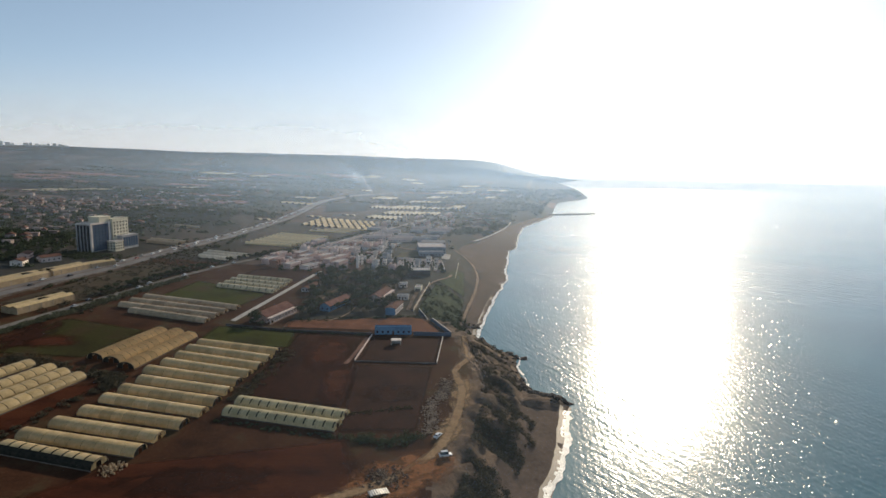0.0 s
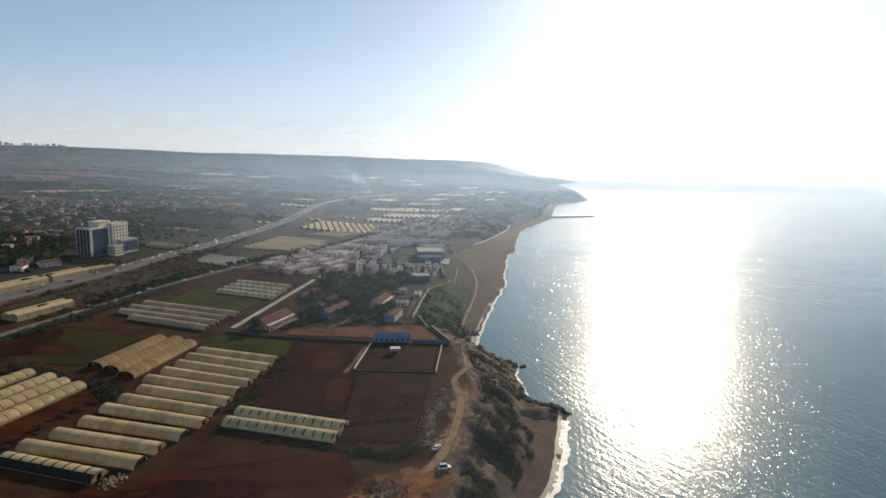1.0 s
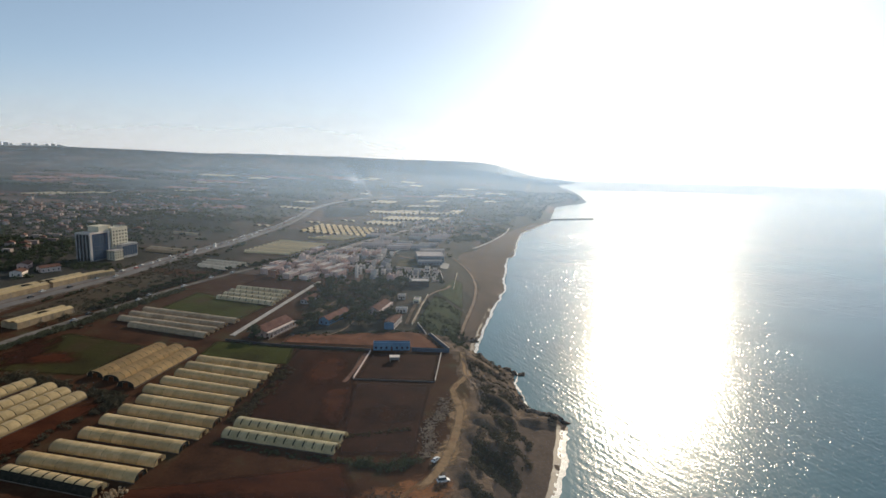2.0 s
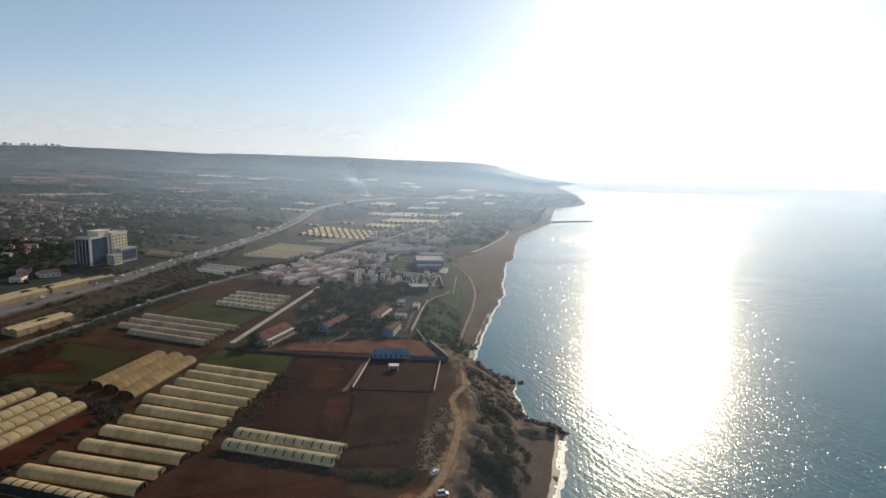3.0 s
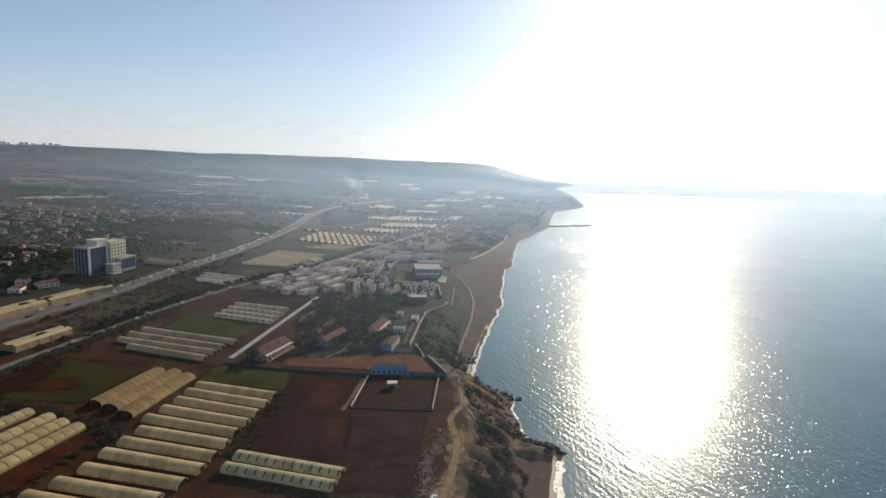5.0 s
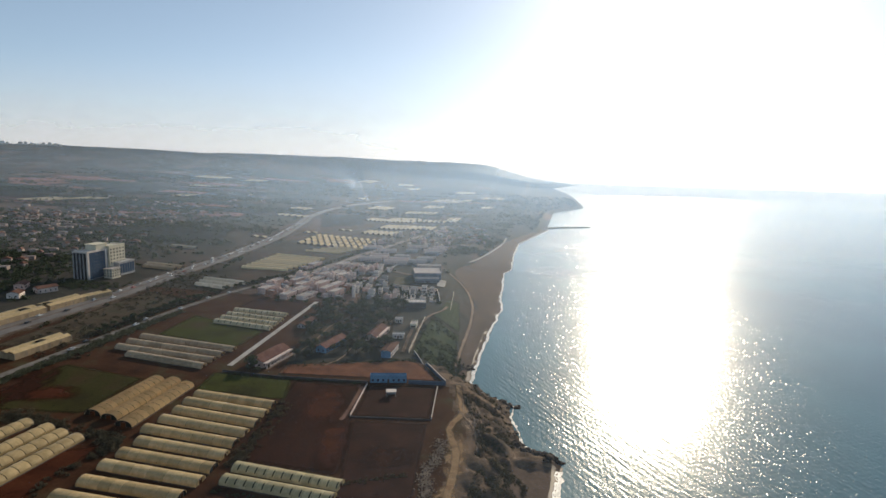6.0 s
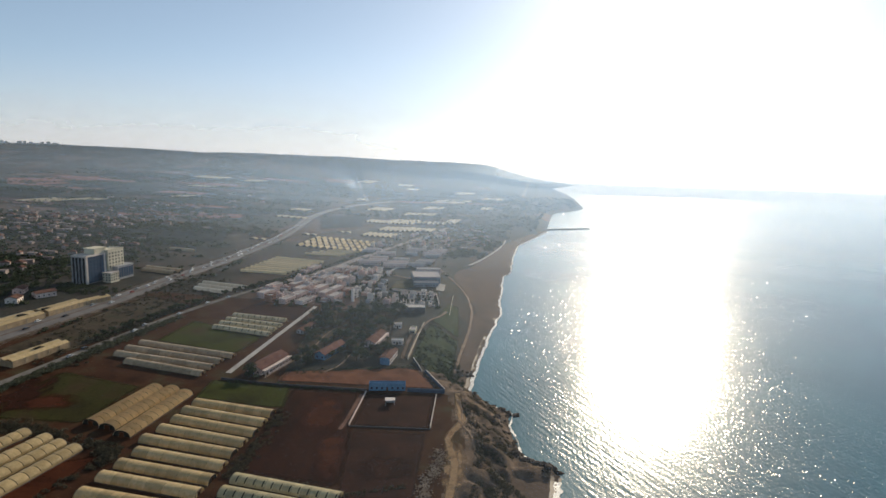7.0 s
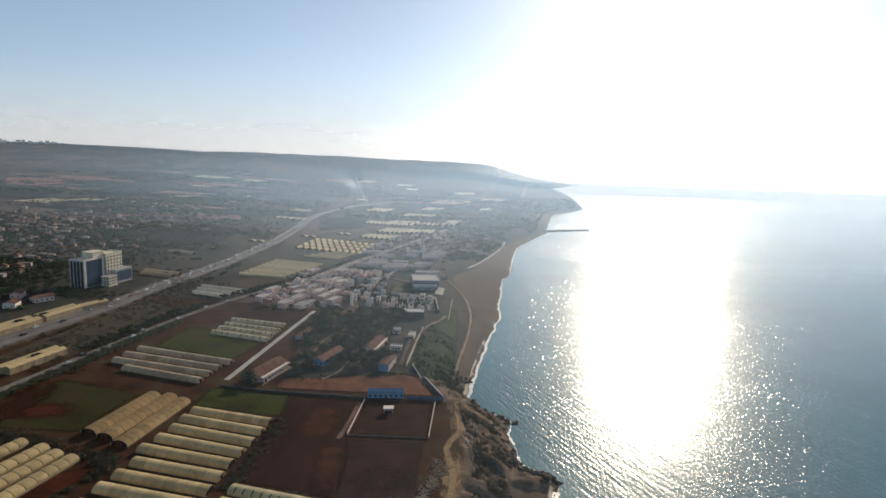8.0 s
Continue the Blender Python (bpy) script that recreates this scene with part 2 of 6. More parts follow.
PLASTIC_WARM = plastic("warm_tan_film", (0.82, 0.62, 0.35), (0.95, 0.76, 0.47), 0.8, 0.6, 0.12)
PLASTIC_TAN = plastic("tan_greenhouse_film", (0.54, 0.395, 0.19), (0.71, 0.535, 0.28), 0.35)
PLASTIC_GREEN = plastic("greenish_greenhouse_film", (0.58, 0.5, 0.29), (0.74, 0.65, 0.4), 0.4)
PLASTIC_DUSTY = plastic("dusty_mauve_film", (0.38, 0.285, 0.18), (0.54, 0.415, 0.275), 0.3)
PLASTIC_SIDE = plastic("thick_cream_film", (0.5, 0.42, 0.26), (0.7, 0.6, 0.4), 0.28)
# Dark colour that stands in for shade inside the greenhouses.
SHADE = surface("painted_inside_shade", (0.02, 0.02, 0.016), (0.045, 0.04, 0.03), 0.6, 3.0)
METAL = surface("galvanised_tube", (0.3, 0.29, 0.27), (0.5, 0.49, 0.46), 0.8, 5.0, rough=0.45, metal=0.7, bump=0.1)
WHITE_WALL = surface("white_plaster", (0.62, 0.53, 0.47), (0.8, 0.71, 0.64), 0.2, 1.6, bump=0.15, vary=0.12)
PINK_WALL = surface("pink_plaster", (0.52, 0.36, 0.31), (0.7, 0.5, 0.43), 0.2, 1.6, bump=0.15, vary=0.15)
GREY_WALL = surface("grey_render", (0.3, 0.29, 0.29), (0.44, 0.43, 0.43), 0.2, 1.6, bump=0.2, vary=0.15)
BRICK_WALL = surface("bare_brick", (0.26, 0.13, 0.09), (0.38, 0.2, 0.14), 0.3, 2.0, bump=0.3, vary=0.2)
CREAM_WALL = surface("cream_facade", (0.62, 0.55, 0.42), (0.76, 0.69, 0.54), 0.15, 1.2, bump=0.1)
ROSE_WALL = surface("rose_plaster", (0.62, 0.49, 0.44), (0.8, 0.65, 0.58), 0.2, 1.6, bump=0.15, vary=0.14)
BLUE_GREY = surface("blue_grey_render", (0.2, 0.22, 0.25), (0.3, 0.33, 0.37), 0.2, 1.6, bump=0.15)
ROOF_RED = surface("pinkish_red_tiles", (0.12, 0.058, 0.046), (0.22, 0.112, 0.088), 0.25, 2.5, bump=0.5, vary=0.2)
ROOF_FLAT = surface("flat_roof_screed", (0.34, 0.29, 0.27), (0.54, 0.48, 0.45), 0.25, 1.5, bump=0.3, vary=0.25)
ROOF_TILE = surface("red_roof_tiles", (0.1, 0.052, 0.04), (0.18, 0.095, 0.07), 0.2, 2.5, bump=0.5, vary=0.2)
BLUE_PAINT = surface("blue_painted_wall", (0.09, 0.19, 0.31), (0.13, 0.27, 0.42), 0.2, 1.6, bump=0.1)
BLUE_DARK = surface("dark_blue_wall", (0.05, 0.075, 0.12), (0.08, 0.115, 0.17), 0.2, 1.6, bump=0.1)
DARK_WALL = surface("dark_block_wall", (0.06, 0.055, 0.06), (0.11, 0.095, 0.095), 0.2, 1.6, bump=0.3)
GLASS_BLUE = glass("blue_curtain_glass", (0.04, 0.062, 0.1))
GLASS_DARK = glass("dark_window_glass", (0.02, 0.022, 0.028))
BARK = surface("bark", (0.06, 0.04, 0.028), (0.11, 0.08, 0.055), 0.8, 5.0)
LEAF = leaf_mat("dark_green_leaves", (0.022, 0.033, 0.02), (0.075, 0.088, 0.048))
LEAF_OLIVE = leaf_mat("olive_leaves", (0.045, 0.052, 0.036), (0.12, 0.125, 0.085))
LEAF_SCRUB = leaf_mat("heath_scrub", (0.038, 0.036, 0.027), (0.105, 0.092, 0.064))
LEAF_DRY = leaf_mat("dry_scrub", (0.06, 0.048, 0.03), (0.15, 0.115, 0.075))
TYRE = surface("tyre_rubber", (0.015, 0.015, 0.015), (0.03, 0.03, 0.03), 2.0, 8.0)
FOAM = surface("sea_foam", (0.5, 0.5, 0.48), (0.8, 0.79, 0.77), 0.3, 1.6, rough=0.4, bump=0.8, dist=0.3)
PAINTS = [surface("car_paint_" + k, c, tuple(min(1, v * 1.15) for v in c), 0.5, 4.0, rough=0.3, bump=0) for k, c in
          (("white", (0.7, 0.7, 0.7)), ("silver", (0.4, 0.41, 0.42)), ("black", (0.03, 0.03, 0.035)), ("red", (0.35, 0.04, 0.03)), ("blue", (0.05, 0.1, 0.25)))]


# ---- building blocks ----
class Form:
    """Gathers vertices and faces of one mesh."""

    def __init__(self):
        self.v, self.f = [], []

    def face(self, *pts):
        k = len(self.v)
        self.v += [tuple(p) for p in pts]
        self.f.append(tuple(range(k, k + len(pts))))
        return self

    def box(self, x0, x1, y0, y1, z0, z1, taper=0.0):
        k = len(self.v)
        t = taper
        self.v += [(x0, y0, z0), (x1, y0, z0), (x1, y1, z0), (x0, y1, z0), (x0 + t, y0 + t, z1), (x1 - t, y0 + t, z1), (x1 - t, y1 - t, z1), (x0 + t, y1 - t, z1)]
        self.f += [tuple(k + i for i in q) for q in ((0, 3, 2, 1), (4, 5, 6, 7), (0, 1, 5, 4), (1, 2, 6, 5), (2, 3, 7, 6), (3, 0, 4, 7))]
        return self

    def rod(self, a, b, r0, r1=None, sides=6):
        a, b = Vector(a), Vector(b)
        r1 = r0 if r1 is None else r1
        d = (b - a).normalized()
        u = d.cross(Vector((0.3, 0.2, 1)) if abs(d.z) < 0.9 else Vector((1, 0, 0))).normalized()
        w = d.cross(u)
        k = len(self.v)
        for c, r in ((a, r0), (b, r1)):
            self.v += [tuple(c + r * (u * math.cos(6.2832 * i / sides) + w * math.sin(6.2832 * i / sides))) for i in range(sides)]
        self.f += [(k + i, k + (i + 1) % sides, k + sides + (i + 1) % sides, k + sides + i) for i in range(sides)]
        self.f += [tuple(k + i for i in reversed(range(sides))), tuple(k + sides + i for i in range(sides))]
        return self

    def tube(self, pts, r, sides=5):
        """One bent tube through all the points."""
        k = len(self.v)
        for i, p in enumerate(pts):
            p = Vector(p)
            d = (Vector(pts[min(i + 1, len(pts) - 1)]) - Vector(pts[max(i - 1, 0)])).normalized()
            u = Vector((1, 0, 0)) if abs(d.x) < 0.9 else Vector((0, 0, 1))
            u = (u - d * u.dot(d)).normalized()
            w = d.cross(u)
            self.v += [tuple(p + r * (u * math.cos(6.2832 * j / sides) + w * math.sin(6.2832 * j / sides))) for j in range(sides)]
        self.f += [(k + i * sides + j, k + i * sides + (j + 1) % sides, k + (i + 1) * sides + (j + 1) % sides, k + (i + 1) * sides + j) for i in range(len(pts) - 1) for j in range(sides)]
        self.f += [tuple(k + j for j in reversed(range(sides))), tuple(k + (len(pts) - 1) * sides + j for j in range(sides))]
        return self

    def blob(self, c, r, rnd, flat=0.7):
        """A rough stone: a bent octahedron cut once."""
        k = len(self.v)
        pts = []
        for i in range(5):
            a = 6.2832 * i / 5 + rnd.random()
            pts.append((c[0] + r * rnd.uniform(0.7, 1.2) * math.cos(a), c[1] + r * rnd.uniform(0.7, 1.2) * math.sin(a), c[2] + r * rnd.uniform(-0.1, 0.25)))
        for i in range(4):
            a = 6.2832 * i / 4 + rnd.random()
            pts.append((c[0] + 0.5 * r * math.cos(a), c[1] + 0.5 * r * math.sin(a), c[2] + r * flat * rnd.uniform(0.6, 1.1)))
        pts.append((c[0], c[1], c[2] - r * 0.5))
        self.v += pts
        for i in range(5):
            j = (i + 1) % 5
            self.f.append((k + i, k + j, k + 5 + min(3, int(j * 0.8))))
            self.f.append((k + j, k + i, k + 9))
            a, b2 = min(3, int(i * 0.8)), min(3, int(j * 0.8))
            if a != b2:
                self.f.append((k + i, k + 5 + b2, k + 5 + a))
        self.f.append((k + 5, k + 6, k + 7, k + 8))
        return self

    def leaves(self, c, r, count, size, rnd, squash=0.8):
        """Loose leaf clumps, quads turned every way, over a rounded volume."""
        for _ in range(count):
            d = Vector((rnd.gauss(0, 1), rnd.gauss(0, 1), rnd.gauss(0, 1) * squash)).normalized() * r * rnd.uniform(0.45, 1.0)
            p = Vector(c) + Vector((d.x, d.y, d.z * squash))
            u = Vector((rnd.gauss(0, 1), rnd.gauss(0, 1), rnd.gauss(0, 0.7))).normalized()
            w = u.cross(Vector((rnd.gauss(0, 1), rnd.gauss(0, 1), rnd.gauss(0, 1)))).normalized()
            s = size * rnd.uniform(0.6, 1.4)
            self.face(p - u * s - w * s * 0.3, p + w * s * 0.6 - u * 0.2 * s, p + u * s + w * 0.2 * s, p - w * s * 0.6)
        return self

    def mesh(self, name, smooth=False):
        me = bpy.data.meshes.new(name)
        me.from_pydata(self.v, [], self.f)
        if smooth:
            me.polygons.foreach_set("use_smooth", [True] * len(me.polygons))
        return me


def part(name, form, material, parent=None, label="", smooth=False):
    me = form.mesh(name, smooth) if isinstance(form, Form) else form
    if material is not None and not me.materials:
        me.materials.append(material)
    ob = new(name, me)
    if parent is not None:
        ob.parent = parent
    return tagged(ob, label)


def thing(name, label, category, group="", m=None, kind=""):
    ob = tagged(new(name), label, category, group, kind)
    if m is not None:
        ob.matrix_basis = m
    return ob


# ---- the lie of the land ----
SEA = -14.0
SHORE_Y = [-1500, 120, 193, 209, 227, 249, 262, 271, 281, 288, 320, 339, 354, 368, 394, 432, 500, 576, 628, 658, 767, 793, 928, 1055, 1287, 1340, 1586, 1710, 1795, 1875, 1937, 2018, 2218, 2533, 2889, 3280, 3527, 3884, 4254, 5200]
SHORE_X = [-300, 20, 40, 47, 52, 58, 61, 64, 54, 47, 44, 47, 31, 22, 26, 33, 47, 65, 69, 74, 88, 101, 122, 147, 244, 255, 312, 338, 368, 424, 474, 512, 548, 602, 648, 680, 660, 849, 992, 1000]


def shore_x(y):
    return float(np.interp(y, SHORE_Y, SHORE_X))


def step(a, b, x):
    t = min(1.0, max(0.0, (x - a) / (b - a)))
    return t * t * (3 - 2 * t)


def inland(x, y):
    a = max(0.0, -x - 100.0)
    a = a if a < 300 else 300 + (a - 300) * 0.45
    h = 0.052 * a
    ridge = step(2300, 4300, y + 0.25 * max(0.0, -x)) * (1 - step(150, 800, x - 0.12 * (y - 3800)))
    side = step(1800, 4500, -x)
    h = h * (1 - 0.6 * ridge) + 119 * ridge * (1 - side) + 60 * side * (1 - 0.2 * ridge) + 70 * ridge * side
    if y > 1800:
        h += 12 * ridge * noise.noise((x * 0.0018, y * 0.0011, 3.1)) + 6 * ridge * noise.noise((x * 0.006, y * 0.004, 1.7))
    return h


FOOT_Y = [100, 184, 203, 226, 248, 273, 288, 320, 339, 354, 368, 385]
FOOT_X = [5, 22, 27, 37, 40, 42, 43, 41, 39, 28, 20, 22]
TOP_X = [-10, 8, 11, 15, 20, 24, 22, 19, 15, 8, 2, -8]


def beach_width(y):
    return float(np.interp(y, [366, 430, 528, 590, 640, 690, 743, 800, 900, 1021, 1330], [9, 12, 17, 26, 36, 52, 60, 50, 34, 22, 14]))


def gully(x, y):
    """How deep a washed-out furrow of the cliff runs here, 0 to 1; the furrows lead down to the sea."""
    k = noise.noise((y * 0.06 + x * 0.035, x * 0.012 - y * 0.006, 9.1)) + 0.4 * noise.noise((y * 0.15 + x * 0.07, x * 0.03, 4.7))
    return max(0.0, 1 - 3.2 * abs(k))


def ground_z(x, y):
    d = shore_x(y) - x
    top = inland(x, y)
    if d > 130:
        return top
    if d < 0:
        return SEA + max(-9.0, d * 0.16)
    rough = 0.0
    if y < 372:
        foot, edge = float(np.interp(y, FOOT_Y, FOOT_X)), float(np.interp(y, FOOT_Y, TOP_X))
        low = SEA + 0.3 + min(d, 24) * 0.11 + (1.6 * step(0, 4, d) if y > 262 else 0)
        s = (foot - x) / (foot - edge)
        z = low + (top - low) * (0.35 * step(0, 0.25, s) + 0.65 * step(0.1, 1.0, s))
        rough = step(-0.1, 0.2, s) * (1 - step(0.9, 1.4, s))
        if y > 262:
            rough = max(rough, 0.6 * step(0, 5, d) * (1 - step(0.9, 1.4, s)))
    else:
        low = beach_width(y)
        z = SEA + min(d, low) * min(0.16, 6.0 / low)
        z = z + (top - z) * step(low * 0.85, low + 36, d)
        rough = 0.25 * step(low, low + 10, d) * (1 - step(60, 90, d))
    if rough > 0:
        if y < 372:
            z -= 2.6 * rough * gully(x, y)
        z += rough * (2.4 * noise.noise((x * 0.13, y * 0.1, 0.3)) + 1.8 * noise.noise((x * 0.35, y * 0.3, 2.3)) + 0.8 * noise.noise((x * 0.9, y * 0.9, 5.3)))
    return max(z, SEA + 0.25) if d > 3 else z


def spread(*runs):
    out = []
    for a, b, s in runs:
        k = max(1, round((b - a) / s))
        out += [a + (b - a) * i / k for i in range(k)]
    return out + [runs[-1][1]]


def sheet(xs, ys, zf):
    fm = Form()
    fm.v = [(x, y, zf(x, y)) for y in ys for x in xs]
    k = len(xs)
    fm.f = [(j * k + i, j * k + i + 1, (j + 1) * k + i + 1, (j + 1) * k + i) for j in range(len(ys) - 1) for i in range(k - 1)]
    return fm


GX = spread((-4800, -1200, 60), (-1200, -400, 40), (-400, -100, 15), (-100, -30, 7), (-30, 90, 2.0), (90, 200, 7), (200, 700, 25), (700, 1700, 100))
GY = spread((-1600, 100, 100), (100, 150, 10), (150, 400, 2.0), (400, 700, 6), (700, 1400, 14), (1400, 2600, 40), (2600, 4800, 60))
ground = part("ground", sheet(GX, GY, ground_z), LAND, smooth=True)
tagged(ground, "coastal scrubland and farmland rising to distant hills", "ground", kind="structure")
ground.data.materials.append(SLOPE)
ground.data.materials.append(WASTE)
for poly in ground.data.polygons:
    c = poly.center
    if 90 < c.y < 376 and c.x > float(np.interp(c.y, FOOT_Y, TOP_X)) - 9 + 4 * noise.noise((c.x * 0.1, c.y * 0.1, 6)):
        poly.material_index = 1
    elif -330 < c.x and 60 < c.y < 345 or (-300 < c.x < -100 and c.y < 530):
        poly.material_index = 2
WAVES = []
wave_rnd = random.Random(11)
for wl_, amp in ((1.7, 0.028), (2.0, 0.034), (2.4, 0.046), (2.9, 0.052), (3.5, 0.056), (4.4, 0.056), (6.0, 0.05), (10.0, 0.05), (20.0, 0.07)):
    for _ in range(3):
        a = radians(wave_rnd.gauss(24, 24))
        WAVES.append((6.2832 / (wl_ * wave_rnd.uniform(0.9, 1.1)), math.cos(a), math.sin(a), wave_rnd.uniform(0, 6.28), amp * 0.19))


def sea_sheet():
    """The near sea: facets of small wind waves, calmer at the shore. Cells and heights grow with distance to fit the
    camera's view.
    """
    share = np.linspace(0.0, 1.0, 670)
    share = share * 0.72 + 0.28 * share ** 4
    ys = [110.0]
    while ys[-1] < 4750:
        ys.append(ys[-1] + max(0.68, ys[-1] / 275))
    ys = np.array(ys)
    gs, gy = np.meshgrid(share, ys)
    cell = 0.0012 * gy + 0.1
    r = np.random.RandomState(4)
    gx = 10.0 + gs * (0.92 * gy + 60.0) + r.uniform(-0.4, 0.4, gs.shape) * cell
    gy = gy + r.uniform(-0.28, 0.28, gs.shape) * np.maximum(0.68, gy / 275)
    z = np.zeros_like(gx)
    for k, cx, cy, ph, amp in WAVES:
        gust = 0.75 + 0.5 * np.sin(gx * 0.021 * cy + gy * 0.017 * cx + ph)
        z += amp * gust * np.sin(k * (gx * cx + gy * cy) + ph)
    z += np.clip(r.standard_t(4.0, gx.shape), -2.6, 2.6) * 0.019 * cell / np.maximum(1.0, gy / 330.0) ** 0.55
    z *= np.maximum(1.0, gy / 330.0) ** 0.55
    off = np.clip((gx - np.interp(gy, SHORE_Y, SHORE_X)) / 22.0, 0.0, 1.0)
    z *= 0.15 + 0.85 * off
    fm = Form()
    fm.v = list(zip(gx.ravel().tolist(), gy.ravel().tolist(), (SEA + z).ravel().tolist()))
    k = len(share)
    fm.f = [(j * k + i, j * k + i + 1, (j + 1) * k + i + 1, (j + 1) * k + i) for j in range(len(ys) - 1) for i in range(k - 1)]
    return fm


sea = part("sea", sea_sheet(), WATER)
tagged(sea, "rippled blue sea glittering under a low sun", "sea", kind="structure")
open_sea = part("open_sea", sheet(spread((-300, 4900, 400)), spread((-1700, 4850, 400)), lambda x, y: SEA - 1.6), WATER_FAR)
tagged(open_sea, "open sea fading into bright haze", "sea", kind="structure")


# Haze imitated by flat translucent sheets, denser with distance and towards the sun's side.
def haze_sheet_mat(name, y, share, off_sun_share, sunward_share, tint, top):
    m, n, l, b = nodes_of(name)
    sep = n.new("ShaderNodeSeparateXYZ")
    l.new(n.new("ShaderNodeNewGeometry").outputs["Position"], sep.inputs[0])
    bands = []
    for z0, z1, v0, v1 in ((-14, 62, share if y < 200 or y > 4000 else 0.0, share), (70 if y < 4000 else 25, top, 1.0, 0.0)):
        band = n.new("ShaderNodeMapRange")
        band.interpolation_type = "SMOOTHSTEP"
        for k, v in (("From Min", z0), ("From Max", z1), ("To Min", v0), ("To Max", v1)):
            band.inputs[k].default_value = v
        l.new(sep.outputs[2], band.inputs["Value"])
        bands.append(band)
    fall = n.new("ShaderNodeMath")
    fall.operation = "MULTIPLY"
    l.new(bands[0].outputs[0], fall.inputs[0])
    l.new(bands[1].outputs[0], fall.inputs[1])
    # Share varies with view angle, imitating haze that brightens towards the sun.
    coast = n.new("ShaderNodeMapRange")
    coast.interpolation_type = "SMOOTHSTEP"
    for k, v in (("From Min", (-0.8 if y < 2000 else 0.0 if y == 3500 else -0.2) * y), ("From Max", 0.22 * y), ("To Min", off_sun_share), ("To Max", sunward_share)):
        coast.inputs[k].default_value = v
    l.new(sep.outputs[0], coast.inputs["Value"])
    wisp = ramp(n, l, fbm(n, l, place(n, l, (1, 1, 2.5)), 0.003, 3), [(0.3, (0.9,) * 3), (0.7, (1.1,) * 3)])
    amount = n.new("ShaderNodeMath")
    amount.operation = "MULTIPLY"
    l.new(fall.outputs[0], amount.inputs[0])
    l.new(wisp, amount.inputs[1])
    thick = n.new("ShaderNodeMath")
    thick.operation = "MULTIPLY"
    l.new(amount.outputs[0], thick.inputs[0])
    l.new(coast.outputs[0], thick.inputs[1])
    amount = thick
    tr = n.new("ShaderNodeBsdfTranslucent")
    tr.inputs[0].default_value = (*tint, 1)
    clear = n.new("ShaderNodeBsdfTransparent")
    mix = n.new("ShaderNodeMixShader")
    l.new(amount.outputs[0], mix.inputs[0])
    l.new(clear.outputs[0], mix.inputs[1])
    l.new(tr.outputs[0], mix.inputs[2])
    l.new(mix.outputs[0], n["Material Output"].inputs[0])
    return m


# The nearest sheet lifts dark tones; the LOW_SKY one dims the bright horizon.
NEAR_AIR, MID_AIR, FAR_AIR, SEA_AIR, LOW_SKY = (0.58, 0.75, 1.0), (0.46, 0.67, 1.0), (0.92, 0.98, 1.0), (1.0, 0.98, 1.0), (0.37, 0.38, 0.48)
for k, (y, share, off_sun_share, sunward_share, tint, top) in enumerate((
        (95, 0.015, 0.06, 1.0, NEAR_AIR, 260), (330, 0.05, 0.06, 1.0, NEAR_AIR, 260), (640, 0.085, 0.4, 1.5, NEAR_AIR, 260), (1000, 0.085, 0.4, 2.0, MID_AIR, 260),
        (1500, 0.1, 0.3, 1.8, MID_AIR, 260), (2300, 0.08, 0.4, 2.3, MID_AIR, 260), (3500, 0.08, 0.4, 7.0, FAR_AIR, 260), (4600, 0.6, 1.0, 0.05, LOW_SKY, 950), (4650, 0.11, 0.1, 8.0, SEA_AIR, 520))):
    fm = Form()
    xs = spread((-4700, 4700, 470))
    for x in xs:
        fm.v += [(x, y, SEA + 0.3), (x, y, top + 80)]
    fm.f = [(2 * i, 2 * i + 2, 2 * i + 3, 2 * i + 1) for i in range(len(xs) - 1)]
    tagged(part("haze_backdrop_%d" % (k + 1), fm, haze_sheet_mat("haze_air_%d" % (k + 1), y, share, off_sun_share, sunward_share, tint, top)), "upright translucent sheet tinted to imitate haze", "haze", kind="structure")

# A thin plume of smoke over the far plain, leaning inland.
m, n, l, b = nodes_of("drifting_smoke")
held = n.new("ShaderNodeAttribute")
held.attribute_name = "cover"
wisps = ramp(n, l, fbm(n, l, place(n, l, (1, 1, 1.6)), 0.02, 5, 0.6), [(0.35, (0.0,) * 3), (0.7, (0.34,) * 3)])
dense = n.new("ShaderNodeMath")
dense.operation = "MULTIPLY"
l.new(held.outputs["Fac"], dense.inputs[0])
l.new(wisps, dense.inputs[1])
glow = n.new("ShaderNodeBsdfTranslucent")
glow.inputs[0].default_value = (0.7, 0.82, 1.0, 1)
fade = n.new("ShaderNodeMixShader")
l.new(dense.outputs[0], fade.inputs[0])
l.new(n.new("ShaderNodeBsdfTransparent").outputs[0], fade.inputs[1])
l.new(glow.outputs[0], fade.inputs[2])
l.new(fade.outputs[0], n["Material Output"].inputs[0])
fm, cover = Form(), []
for i in range(13):
    u = i / 12
    for j in range(9):
        v = j / 4 - 1
        fm.v.append((-272 - 95 * u ** 1.4 + v * (14 + 62 * u), 1960 + 25 * v * v, 4 + 108 * u + 6 * v))
        cover.append((1 - v * v) ** 2 * math.sin(math.pi * min(1.0, 0.12 + 0.88 * u)) ** 0.8)
fm.f = [(i * 9 + j, i * 9 + j + 1, (i + 1) * 9 + j + 1, (i + 1) * 9 + j) for i in range(12) for j in range(8)]
smoke = tagged(part("smoke_plume", fm, m, smooth=True), "thin pale smoke drifting over the far plain", "smoke", kind="stuff")
a = smoke.data.attributes.new("cover", "FLOAT", "POINT")
a.data.foreach_set("value", cover)

SOFT = {}


